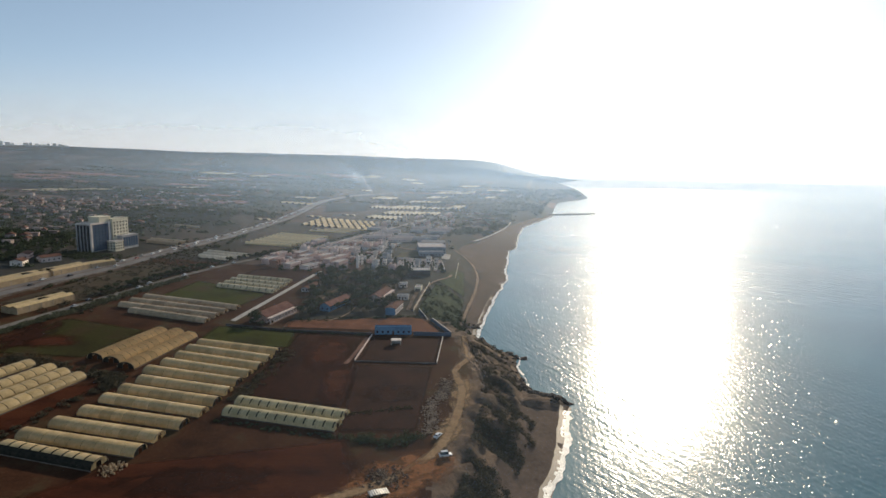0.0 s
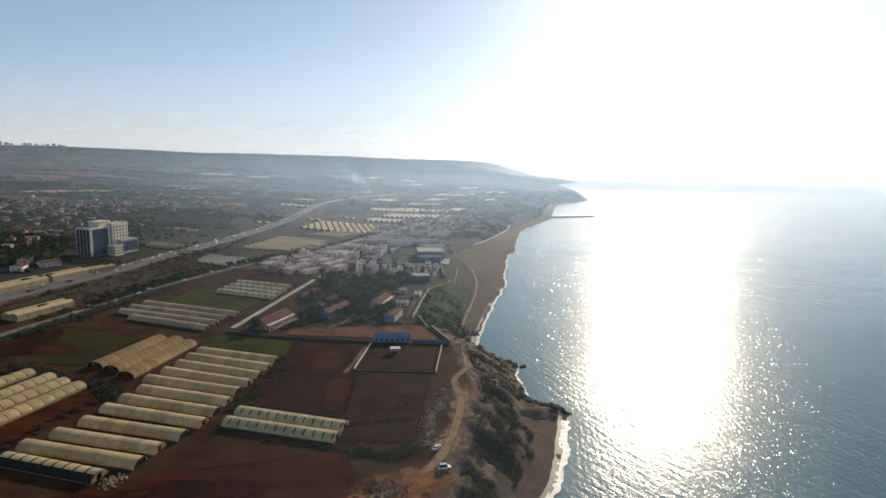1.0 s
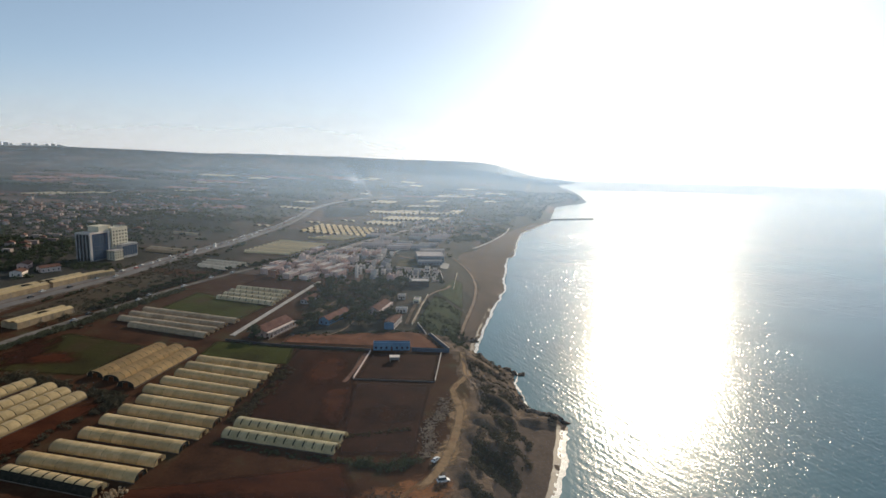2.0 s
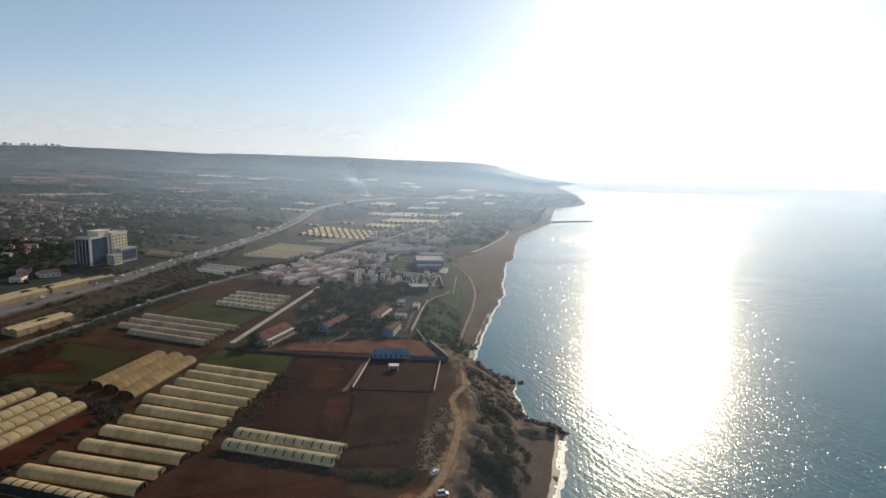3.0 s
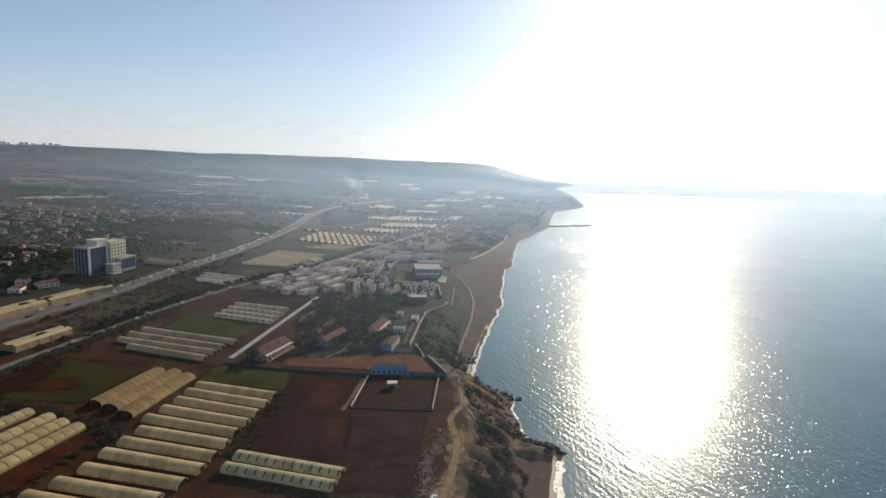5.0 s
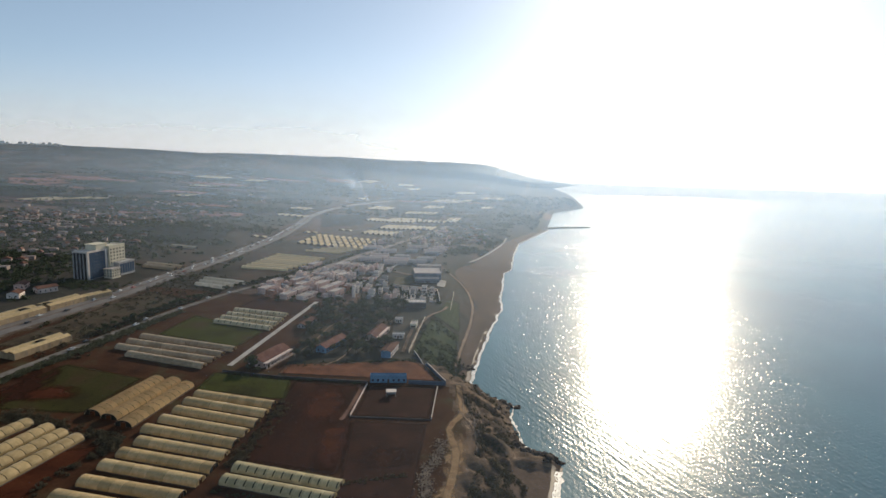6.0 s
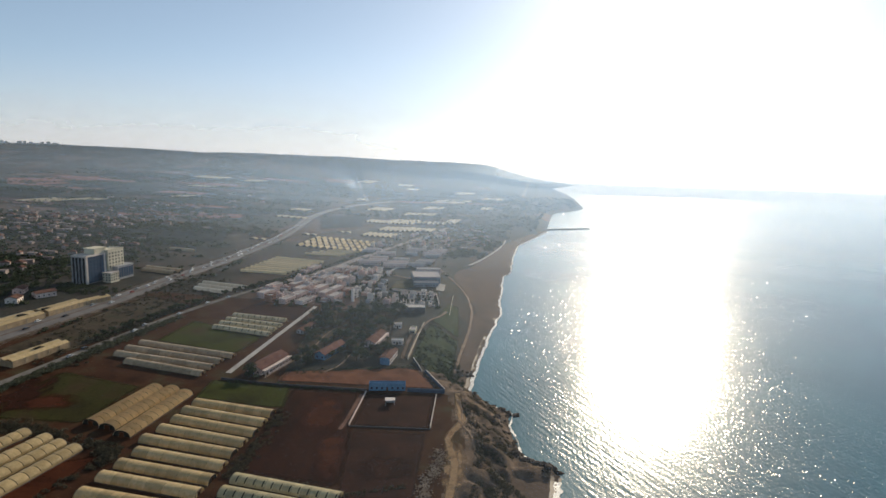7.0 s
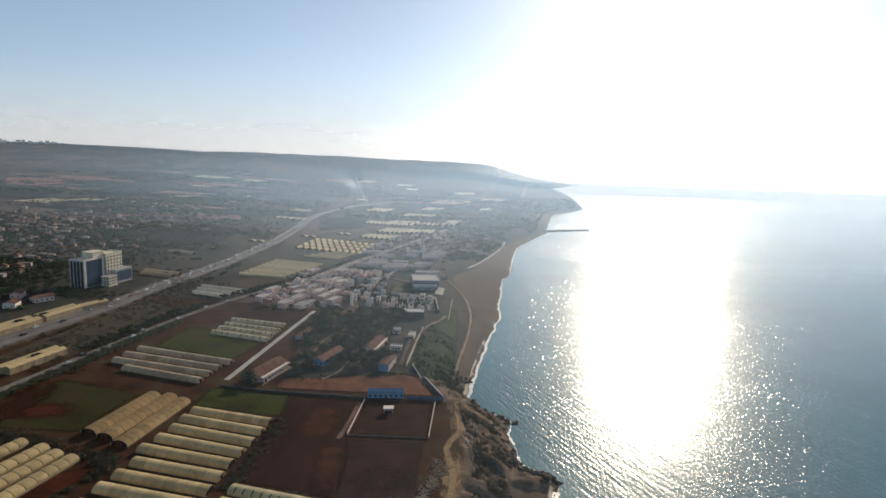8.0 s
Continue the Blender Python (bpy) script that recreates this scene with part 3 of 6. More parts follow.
def soft_edged(ob, cover):
    """Gives a laid patch of earth a crumbled edge, where its cover runs out."""
    m = ob.data.materials[0]
    if m.name not in SOFT:
        k = m.copy()
        n, l = k.node_tree.nodes, k.node_tree.links
        out = n["Material Output"].inputs[0]
        body = out.links[0].from_socket
        held = n.new("ShaderNodeAttribute")
        held.attribute_name = "cover"
        add = n.new("ShaderNodeMath")
        add.operation = "MULTIPLY_ADD"
        l.new(fbm(n, l, place(n, l), 0.45, 6, 0.65), add.inputs[0])
        add.inputs[1].default_value = 1.1
        l.new(held.outputs["Fac"], add.inputs[2])
        cut = n.new("ShaderNodeMapRange")
        cut.interpolation_type = "SMOOTHSTEP"
        cut.inputs["From Min"].default_value, cut.inputs["From Max"].default_value = 0.55, 1.55
        l.new(add.outputs[0], cut.inputs["Value"])
        mix = n.new("ShaderNodeMixShader")
        l.new(cut.outputs[0], mix.inputs[0])
        l.new(n.new("ShaderNodeBsdfTransparent").outputs[0], mix.inputs[1])
        l.new(body, mix.inputs[2])
        l.new(mix.outputs[0], out)
        SOFT[m.name] = k
    a = ob.data.attributes.new("cover", "FLOAT", "POINT")
    a.data.foreach_set("value", cover)
    ob.data.materials[0] = SOFT[m.name]
    return ob


plots_laid = 0


def patch(name, corners, material, label, category="field", lift=0.12, n=14, m=14, ragged=0.6):
    """A plot of land between four corners, laid over the ground."""
    global plots_laid
    plots_laid += 1
    lift += 0.012 * plots_laid
    a, b, c, d = [Vector((*p, 0)) for p in corners]
    fm = Form()
    for j in range(m + 1):
        for i in range(n + 1):
            u, w = i / n, j / m
            p = (a * (1 - u) + b * u) * (1 - w) + (d * (1 - u) + c * u) * w
            wob = 0.0 if 0 < i < n and 0 < j < m else ragged
            x = p.x + wob * noise.noise((p.x * 0.2, p.y * 0.2, 1))
            y = p.y + wob * noise.noise((p.x * 0.2, p.y * 0.2, 7))
            fm.v.append((x, y, ground_z(x, y) + lift))
    k = n + 1
    fm.f = [(j * k + i, j * k + i + 1, (j + 1) * k + i + 1, (j + 1) * k + i) for j in range(m) for i in range(n)]
    ob = tagged(part(name, fm, material), label, category, kind="structure")
    return soft_edged(ob, [1.0 if 0 < i < n and 0 < j < m else 0.0 for j in range(m + 1) for i in range(n + 1)])


def ribbon(name, line, width, material, label, category="road", lift=0.2, seg=8.0, sway=0.0):
    """A road along a line of places, laid over the ground."""
    pts = []
    for (x0, y0), (x1, y1) in zip(line, line[1:]):
        k = max(1, int(math.hypot(x1 - x0, y1 - y0) / seg))
        pts += [(x0 + (x1 - x0) * i / k, y0 + (y1 - y0) * i / k) for i in range(k)]
    pts.append(line[-1])
    pts = [((pts[max(0, i - 3)][0] + 2 * p[0] + pts[min(len(pts) - 1, i + 3)][0]) / 4, (pts[max(0, i - 3)][1] + 2 * p[1] + pts[min(len(pts) - 1, i + 3)][1]) / 4) for i, p in enumerate(pts)]
    fm = Form()
    for i, (x, y) in enumerate(pts):
        ax, ay = pts[max(0, i - 1)]
        bx, by = pts[min(len(pts) - 1, i + 1)]
        q = math.hypot(bx - ax, by - ay) or 1
        nx, ny = -(by - ay) / q, (bx - ax) / q
        for s in (-1, -0.33, 0.33, 1):
            w = width * (0.62 if sway else 0.5) * s * (1 + sway * noise.noise((x * 0.08, y * 0.08, s)))
            px, py = x + nx * w, y + ny * w
            fm.v.append((px, py, ground_z(px, py) + lift))
    fm.f = [(i * 4 + j, i * 4 + j + 1, i * 4 + j + 5, i * 4 + j + 4) for i in range(len(pts) - 1) for j in range(3)]
    ob = tagged(part(name, fm, material), label, category, kind="structure")
    return soft_edged(ob, [0.0, 1.0, 1.0, 0.0] * len(pts)) if sway else ob


# Shore: sand, surf
def shore_band(name, y0, y1, inner, outer, material, label, category, lift, jag=0.0, step_y=3.0):
    fm = Form()
    ys = spread((y0, y1, step_y))
    for i, y in enumerate(ys):
        for s in (0, 0.33, 0.66, 1):
            d = inner + ((outer if outer is not None else beach_width(y) * 1.05) - inner) * s
            j = jag * (noise.noise((y * 0.05, s * 0.4, 2)) + 0.6 * noise.noise((y * 0.25, s, 4)))
            x = shore_x(y) - d + j
            fm.v.append((x, y, max(ground_z(x, y), SEA) + lift))
    fm.f = [(i * 4 + j, i * 4 + j + 1, i * 4 + j + 5, i * 4 + j + 4) for i in range(len(ys) - 1) for j in range(3)]
    return tagged(part(name, fm, material, smooth=True), label, category, kind="structure")


shore_band("beach", 366, 1330, -2, None, SAND, "long brown sandy beach beside the village", "beach", 0.12, 4.0, 5)
shore_band("cove_beach", 120, 268, -2, 21, SAND, "brown sand of a small cove below the cliff", "beach", 0.12, 1.0)
shore_band("wet_sand_long", 366, 1300, -3, 2.5, WET_SAND, "wet sand along the waterline", "beach", 0.2, 1.2, 4)
shore_band("wet_sand_cove", 120, 266, -3, 2.2, WET_SAND, "wet sand along the waterline of the cove", "beach", 0.2, 1.2)
shore_band("surf_line_long", 372, 1300, -2.9, -0.8, FOAM, "thin white surf along the long beach", "surf", 0.28, 2.2, 2.0)
shore_band("surf_line_cove", 120, 262, -3.2, -0.2, FOAM, "white surf breaking in the cove", "surf", 0.28, 2.4, 0.8)
shore_band("surf_line_rocks", 276, 366, -2.2, -0.9, FOAM, "white water along the rocks", "surf", 0.25, 2.4, 1.2)

# Fields
patch("field_near", [(-150, 140), (-10, 140), (-34, 205), (-108, 182)], SOIL_RED, "bare ploughed red-brown field")
patch("field_middle", [(-92, 236), (-40, 226), (-46, 334), (-88, 338)], SOIL_DARK, "dark ploughed field beside the greenhouses")
patch("field_east", [(-40, 206), (-8, 208), (-3, 284), (-45, 286)], SOIL_PLUM, "dark brown fallow field by the track", lift=0.2)
patch("compound_yard", [(-45, 287), (-2, 286), (1, 330), (-42, 332)], SOIL_PLUM, "dark bare earth inside a walled compound", "yard", lift=0.25)
patch("field_green_row", [(-140, 312), (-84, 306), (-88, 336), (-140, 340)], CROP, "strip of young green crop")
patch("field_green_west", [(-236, 268), (-178, 272), (-172, 322), (-228, 336)], CROP_DARK, "dark green and brown field beside the road")
patch("field_west_soil", [(-215, 150), (-160, 178), (-150, 250), (-205, 215)], SOIL_RED, "bare red-brown ground between greenhouses")
patch("field_green_north", [(-205, 398), (-140, 385), (-132, 425), (-200, 455)], CROP, "green field between greenhouse rows", lift=0.2)
patch("field_plum_north", [(-178, 480), (-120, 475), (-116, 520), (-172, 515)], SOIL_PLUM, "bare dark field beside the village")
patch("field_between_roads", [(-288, 345), (-244, 360), (-215, 500), (-268, 520)], GROVE_FLOOR, "brown waste ground between two roads")
patch("red_yard", [(-103, 345), (6, 339), (-12, 377), (-101, 361)], RED_YARD, "open yard of red clay", "yard", lift=0.25)
patch("meadow_shore", [(-19, 392), (10, 366), (20, 470), (-6, 486)], GRASS, "green meadow above the beach", lift=0.3)
patch("meadow_upper", [(-6, 486), (20, 470), (22, 560), (12, 560)], GRASS, "grass slope beside the village", lift=0.3)

# Roads and tracks
ribbon("highway_verge", [(-325, 250), (-311, 320), (-303, 384), (-295, 431), (-285, 490), (-279, 583), (-265, 703), (-260, 820), (-257, 912), (-264, 1050), (-276, 1192)], 29, KERB, "dusty brown verge along the highway", "verge", lift=0.2, sway=0.2)
ribbon("highway_median", [(-325, 250), (-311, 320), (-303, 384), (-295, 431), (-285, 490), (-279, 583), (-265, 703), (-260, 820), (-257, 912), (-264, 1050), (-276, 1192)], 2.2, KERB, "narrow earth median of the highway", "median", lift=0.5)
ribbon("far_highway", [(-214, 1695), (-269, 2020), (-322, 2330), (-420, 2870)], 10, ASPHALT, "pale far stretch of the highway climbing the plain", lift=1.5, seg=30)
ribbon("highway", [(-325, 250), (-311, 320), (-303, 384), (-295, 431), (-285, 490), (-279, 583), (-265, 703), (-260, 820), (-257, 912), (-264, 1050), (-276, 1192), (-276, 1308), (-262, 1445), (-239, 1576), (-204, 1675), (-150, 1834)], 17, ASPHALT, "wide grey asphalt highway", lift=0.35)
ribbon("country_road", [(-262, 220), (-250, 300), (-240, 351), (-232, 397), (-220, 458), (-201, 529), (-188, 562), (-168, 612), (-143, 673)], 5.4, ASPHALT_WORN, "narrow asphalt road lined with trees", lift=0.3)
VILLAGE_ROAD = [(-190, 560), (-168, 612), (-143, 673), (-127.6, 725), (-109.5, 796), (-77, 895), (-47, 982), (-25, 1041), (-3, 1116), (20, 1200)]
ribbon("village_road", VILLAGE_ROAD[1:], 10, STREET, "wide dusty street past the village", lift=0.5)
ribbon("lane", [(-134, 345), (-127, 410), (-114, 530)], 3.7, CONCRETE, "straight pale concrete lane", lift=0.35)
ribbon("coast_track", [(14, 335), (14, 319), (17, 300), (12, 286), (5, 276), (10, 262), (11, 250), (7, 223), (2, 199), (-7, 185), (-16, 174), (-31, 165), (-55, 150)], 4.6, DIRT, "winding ochre dirt track", "track", lift=0.3, seg=3, sway=0.5)
ribbon("village_path", [(-20, 389), (-14, 461), (-9, 486), (6, 512), (10, 530)], 2.3, PALE_DIRT, "narrow pale path to the village", "path", lift=1.0, seg=5)
ribbon("beach_track", [(14, 395), (20, 440), (30, 500), (36, 560), (34, 620), (22, 680), (2, 740)], 3.6, PALE_DIRT, "sandy track behind the beach", "track", lift=0.5, seg=5, sway=0.5)
ribbon("farm_path", [(-110, 344), (-101, 376), (-92, 401), (-89, 446), (-83, 463)], 1.3, PALE_DIRT, "pale worn path beside the farmhouse", "path", lift=0.5, seg=4, sway=0.6)
ribbon("yard_path", [(-76, 360), (-66, 370), (-62, 398)], 1.7, PALE_DIRT, "pale path into the grove", "path", lift=0.6, seg=3, sway=0.4)
ribbon("grove_path", [(-101, 432), (-108, 470), (-100, 500), (-84, 530)], 1.2, PALE_DIRT, "thin pale path through the grove", "path", lift=0.5, seg=4, sway=0.4)
ribbon("wall_path", [(-24.5, 388), (-22, 430), (-19, 463)], 4.2, SLOPE, "brown earth strip beside the cream wall", "path", lift=0.62, seg=4, sway=0.3)
ribbon("village_street", [(-112, 535), (-84, 620), (-62, 700), (-40, 790)], 4.0, CONCRETE, "pale street between the village rows", "street", lift=0.6, seg=6)
ribbon("village_lane", [(-60, 690), (-30, 662), (4, 668)], 3.4, PALE_DIRT, "pale lane in front of the hall", "street", lift=0.7, seg=5)
patch("hall_yard", [(-1, 649), (10, 644), (7, 606), (-2, 607)], CONCRETE, "pale paved yard beside the hall", "yard", lift=0.5)
patch("village_green_plot", [(-52, 604), (-24, 622), (-28, 664), (-50, 650)], GRASS_DRY, "worn green plot in the village", lift=0.3)
patch("grove_floor", [(-106, 400), (-36, 395), (-32, 525), (-110, 525)], GROVE_FLOOR, "grey-brown earth under the grove", "ground", lift=0.15)
ribbon("cliff_path", [(17, 322), (20, 305), (22, 290), (20, 276), (22, 262), (19, 250)], 1.8, PALE_DIRT, "thin pale footpath along the cliff", "path", lift=0.45, seg=2, sway=0.6)
ribbon("cliff_path_branch", [(12, 300), (16, 292), (20, 280), (26, 268)], 1.5, PALE_DIRT, "thin pale footpath towards the point", "path", lift=0.5, seg=2, sway=0.6)
ribbon("cliff_path_upper", [(13, 326), (17, 312), (15, 300), (19, 292), (25, 284)], 1.3, PALE_DIRT, "thin pale footpath above the rocks", "path", lift=0.5, seg=2, sway=0.6)
ribbon("cliff_path_lower", [(20, 312), (25, 300), (24, 288), (29, 276)], 1.2, PALE_DIRT, "thin pale footpath over the slope", "path", lift=0.55, seg=2, sway=0.6)


def blotch(name, x0, y0, rx, ry, turn, material, label, lift, wild=0.55):
    """Trodden or stained ground with a broken outline."""
    fm, cover = Form(), []
    c, q = math.cos(radians(turn)), math.sin(radians(turn))
    for k in range(13):
        for i in range(40):
            a, r = 6.28319 * i / 40, k / 12
            u, w = 1.3 * rx * r * math.cos(a), 1.3 * ry * r * math.sin(a)
            x, y = x0 + c * u - q * w, y0 + q * u + c * w
            fm.v.append((x, y, ground_z(x, y) + lift))
            cover.append(max(0.0, min(1.0, 1.5 * (1 - r) + wild * (noise.noise((x * 0.16, y * 0.16, 3)) + 0.6 * noise.noise((x * 0.5, y * 0.5, 5))))) if k < 12 else 0.0)
    fm.f = [(k * 40 + i, k * 40 + (i + 1) % 40, (k + 1) * 40 + (i + 1) % 40, (k + 1) * 40 + i) for k in range(12) for i in range(40)]
    return soft_edged(tagged(part(name, fm, material), label, "ground", kind="structure"), cover)


blotch("dirt_clearing", -12, 178, 21, 11, 38, ORANGE, "trampled ochre dirt clearing", 0.2)
blotch("dirt_stain", -6, 182, 9, 5, 35, ORANGE, "orange trampled earth in the clearing", 0.36)
blotch("dirt_spill", -40, 158, 20, 7, 25, ORANGE, "orange earth spilt along the field's edge", 0.18, wild=0.8)
blotch("dirt_shade", -19, 176, 5, 4, 0, WASTE, "darker brown earth beside the spoil", 0.26)
blotch("track_shoulder", 10, 250, 5, 19, -4, DIRT, "pale bare earth beside the track", 0.17, wild=0.8)
blotch("track_shoulder_low", 4, 212, 5, 14, -12, DIRT, "pale bare earth beside the lower track", 0.17, wild=0.8)
blotch("cliff_top_earth", 17, 300, 6, 22, 4, PALE_DIRT, "bare trodden earth above the rocks", 0.16, wild=1.0)
blotch("field_blotch", -62, 300, 12, 26, 5, SOIL_RED, "redder patch of the ploughed field", 0.165, 0.4)
blotch("field_margin", -50, 262, 7, 26, 6, SOIL_RED, "reddish worn strip across the field", 0.26, 0.4)
blotch("field_damp", -22, 246, 13, 9, 0, SOIL_DARK, "damp dark patch of fallow ground", 0.262, 0.9)
blotch("near_damp", -80, 172, 24, 9, 10, SOIL_DARK, "darker damp strip of the near field", 0.15, 0.4)
blotch("crop_bare", -212, 292, 16, 10, 10, SOIL_RED, "bare brown patch in the green field", 0.215, 0.4)
blotch("crop_bare_edge", -226, 300, 9, 24, 8, SOIL_DARK, "bare dark edge of the green field", 0.225, 0.9)

patch("far_field_red", [(-596, 1040), (-497, 1097), (-557, 1203), (-652, 1141)], FAR_RED, "distant field of bare red earth", ragged=14.0, lift=0.6)
patch("far_field_rust", [(-456, 1040), (-381, 1105), (-433, 1257), (-511, 1207)], FAR_RED, "distant rust-coloured bare field", ragged=14.0, lift=0.6)
patch("far_field_brown", [(-1153, 1504), (-1060, 1799), (-1264, 2147), (-1365, 1784)], FAR_RED, "far brown field on the rising plain", ragged=30.0, lift=1.0)
patch("far_scrub_dark", [(-393, 748), (-316, 844), (-351, 991), (-481, 918)], FAR_DARK, "dark scrub beyond the highway", ragged=14.0, lift=0.6)
patch("far_scrub_low", [(-620, 760), (-430, 800), (-440, 900), (-640, 860)], FAR_DARK, "dark scrub below the hillside town", ragged=14.0, lift=0.6)
patch("far_scrub_green", [(-224, 1039), (-153, 1131), (-168, 1338), (-259, 1262)], FAR_DARK, "dark green plots beside the far greenhouses", ragged=14.0, lift=0.6)
patch("far_scrub_coast", [(60, 1300), (190, 1320), (330, 1800), (160, 1700)], FAR_DARK, "dark wooded strip above the far shore", ragged=20.0, lift=0.8)
patch("far_scrub_plain", [(-900, 1450), (-500, 1500), (-520, 1750), (-980, 1700)], FAR_DARK, "dark belt of scrub across the far plain", ragged=30.0, lift=1.0)
patch("far_scrub_belt", [(-700, 2000), (-150, 1950), (-100, 2300), (-760, 2400)], FAR_DARK, "dark belt of woodland on the far plain", ragged=40.0, lift=1.2)
streaks = random.Random(21)
for _ in range(84):
    x, y = streaks.uniform(-1250, 150), streaks.uniform(900, 2700)
    w, d, t = streaks.uniform(70, 230), streaks.uniform(18, 60) * y / 1400, streaks.uniform(-0.25, 0.1)
    if shore_x(y) - x - w > 60 and abs(x + 255) > w + 40:
        patch("far_scrub", [(x - w, y - d - t * w), (x + w, y - d + t * w), (x + w * 0.8, y + d + t * w), (x - w * 0.9, y + d - t * w)], streaks.choice((FAR_DARK, FAR_DARK, FAR_GREEN, FAR_VIOLET, FAR_RED)), "dark streak of distant scrub and plots", "scrub", lift=0.6, n=24, m=10, ragged=22.0)
patch("coast_wood_floor", [(22, 930), (95, 1015), (180, 1350), (60, 1330)], FAR_DARK, "dark wooded ground above the beach", "scrub", ragged=16.0, lift=0.7)
ribbon("coast_path_far", [(40, 790), (48, 803), (74, 875), (109, 994), (130, 1090)], 3.0, CONCRETE, "pale path between village gardens and beach", "path", lift=0.7, seg=8)
ribbon("far_channel", [(332, 2290), (341, 2339), (437, 2892), (560, 3600)], 11, PALE_DIRT, "pale distant road running inland of the coast", "road", lift=2.0, seg=30)


# ---- greenhouses ----
TUNNEL = 48.0


def arch(fm, x0, x1, w, h, a0=0.0, a1=180.0, n=10, bulge=0.0, rows=2, wave=0.0):
    k = len(fm.v)
    for i in range(rows + 1):
        u = i / rows
        r = 1 + bulge * math.sin(math.pi * u)
        for j in range(n + 1):
            a = radians(a0 + (a1 - a0) * j / n)
            s = abs(math.sin(a)) ** 0.8
            fm.v.append((x0 + (x1 - x0) * u, -w / 2 * r * math.cos(a), h * r * s + 0.05))
    fm.f += [(k + i * (n + 1) + j, k + (i + 1) * (n + 1) + j, k + (i + 1) * (n + 1) + j + 1, k + i * (n + 1) + j + 1) for i in range(rows) for j in range(n)]
    return fm


def hoop(x, w, h, r=0.09):
    fm = Form()
    pts = [(x, -w / 2 * math.cos(math.pi * j / 10), h * math.sin(math.pi * j / 10) ** 0.8 + 0.05) for j in range(11)]
    return fm.tube(pts, r)


def end_wall(w, h):
    """Film end of a tunnel with a door opening left out of it."""
    fm = Form()
    pts = [(0, -w / 2 * math.cos(math.pi * j / 10), h * math.sin(math.pi * j / 10) ** 0.8 + 0.05) for j in range(11)]
    for (x, y, z), (_, y2, z2) in zip(pts, pts[1:]):
        if abs(y + y2) / 2 > 1.4:
            fm.face((x, y, 0), (x, y2, 0), (x, y2, z2), (x, y, z))
        else:
            fm.face((x, y, 2.5), (x, y2, 2.5), (x, y2, z2), (x, y, z))
    return fm


def tunnel(film, gap, panels, label, bulge=0.02, slit_span=(15, 165), w=8.0, h=3.3, group="tunnel greenhouses", slits=0, end=None):
    top = thing("tunnel_greenhouse", label, "greenhouse", group)
    if gap > 0.2:
        # Dark arch below the panels, its colour imitating shade inside.
        part("shade_lining", arch(Form(), 0.3, TUNNEL - 0.3, w - 0.3, h - 0.14, rows=8), SHADE, top, "dark arch under the film, coloured as inside shade")
    pitch = TUNNEL / panels
    if gap > 0.2:
        fm = Form()
        arch(fm, 0, pitch - gap, w, h, slit_span[0], slit_span[1], 10, bulge)
        flap = fm.mesh("film_panel", True)
        low = Form()
        if slit_span[0] < 30:
            arch(low, 0, TUNNEL, w + 0.02, h, 0, slit_span[0], 2)
        arch(low, 0, TUNNEL, w + 0.02, h, slit_span[1], 180, 2)
        part("film_skirt", low, film, top, smooth=True)
    else:
        flap = arch(Form(), 0, pitch - gap, w, h, 0, 180, 14, bulge, 4).mesh("film_panel", True)
    for i in range(panels):
        o = part("film_panel", flap, film, top)
        o.location = (i * pitch + gap / 2, 0, 0)
    if slits:
        # Dark strips over unbroken film imitate the shade in open vents.
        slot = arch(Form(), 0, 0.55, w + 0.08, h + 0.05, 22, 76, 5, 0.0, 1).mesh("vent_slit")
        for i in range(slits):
            part("vent_slit", slot, SHADE, top, "dark strip over the film as a shaded vent").location = (TUNNEL * (i + 0.7) / slits, 0, 0)
    for x in (0.05, TUNNEL - 0.05):
        part("end_hoop", hoop(x, w + 0.1, h + 0.05, 0.1), KERB, top)
        # With end=SHADE the wall is a dark sheet imitating a shaded opening.
        e = part("end_wall", end_wall(w, h), end or film, top)
        e.location.x = x + (0.25 if x < 1 else -0.25)
        fr = Form().tube([(x, -1.3, 0), (x, -1.3, 2.5), (x, 1.3, 2.5), (x, 1.3, 0)], 0.08)
        part("door_frame", fr, KERB, top)
    part("ground_rail", Form().box(0, TUNNEL, -w / 2 - 0.12, -w / 2 + 0.06, -0.6, 0.25).box(0, TUNNEL, w / 2 - 0.06, w / 2 + 0.12, -0.6, 0.25), KERB, top)
    return top


def lay(a, b, width=1.0, rise=0.0, height=1.0):
    """The pose of a tunnel whose floor runs from a to b on the ground."""
    p, q = Vector((*a, ground_z(*a) + 0.2 + rise)), Vector((*b, ground_z(*b) + 0.2 + rise))
    d = q - p
    x = d.normalized()
    y = Vector((0, 0, 1)).cross(x).normalized()
    r = Matrix((x, y, x.cross(y))).transposed().to_4x4()
    return Matrix.Translation(p) @ r @ Matrix.Diagonal((d.length / TUNNEL, width, height, 1))


def lay_all(base, places, width=1.0, height=1.0):
    """The first tunnel goes to the first place, copies of it to the others."""
    base.matrix_basis = lay(*places[0], width, 0, height)
    keep = base.scale.copy()
    for a, b in places[1:]:
        base.scale = (1, 1, 1)
        copy_thing(base, lay(a, b, width, 0, height))
    base.scale = keep


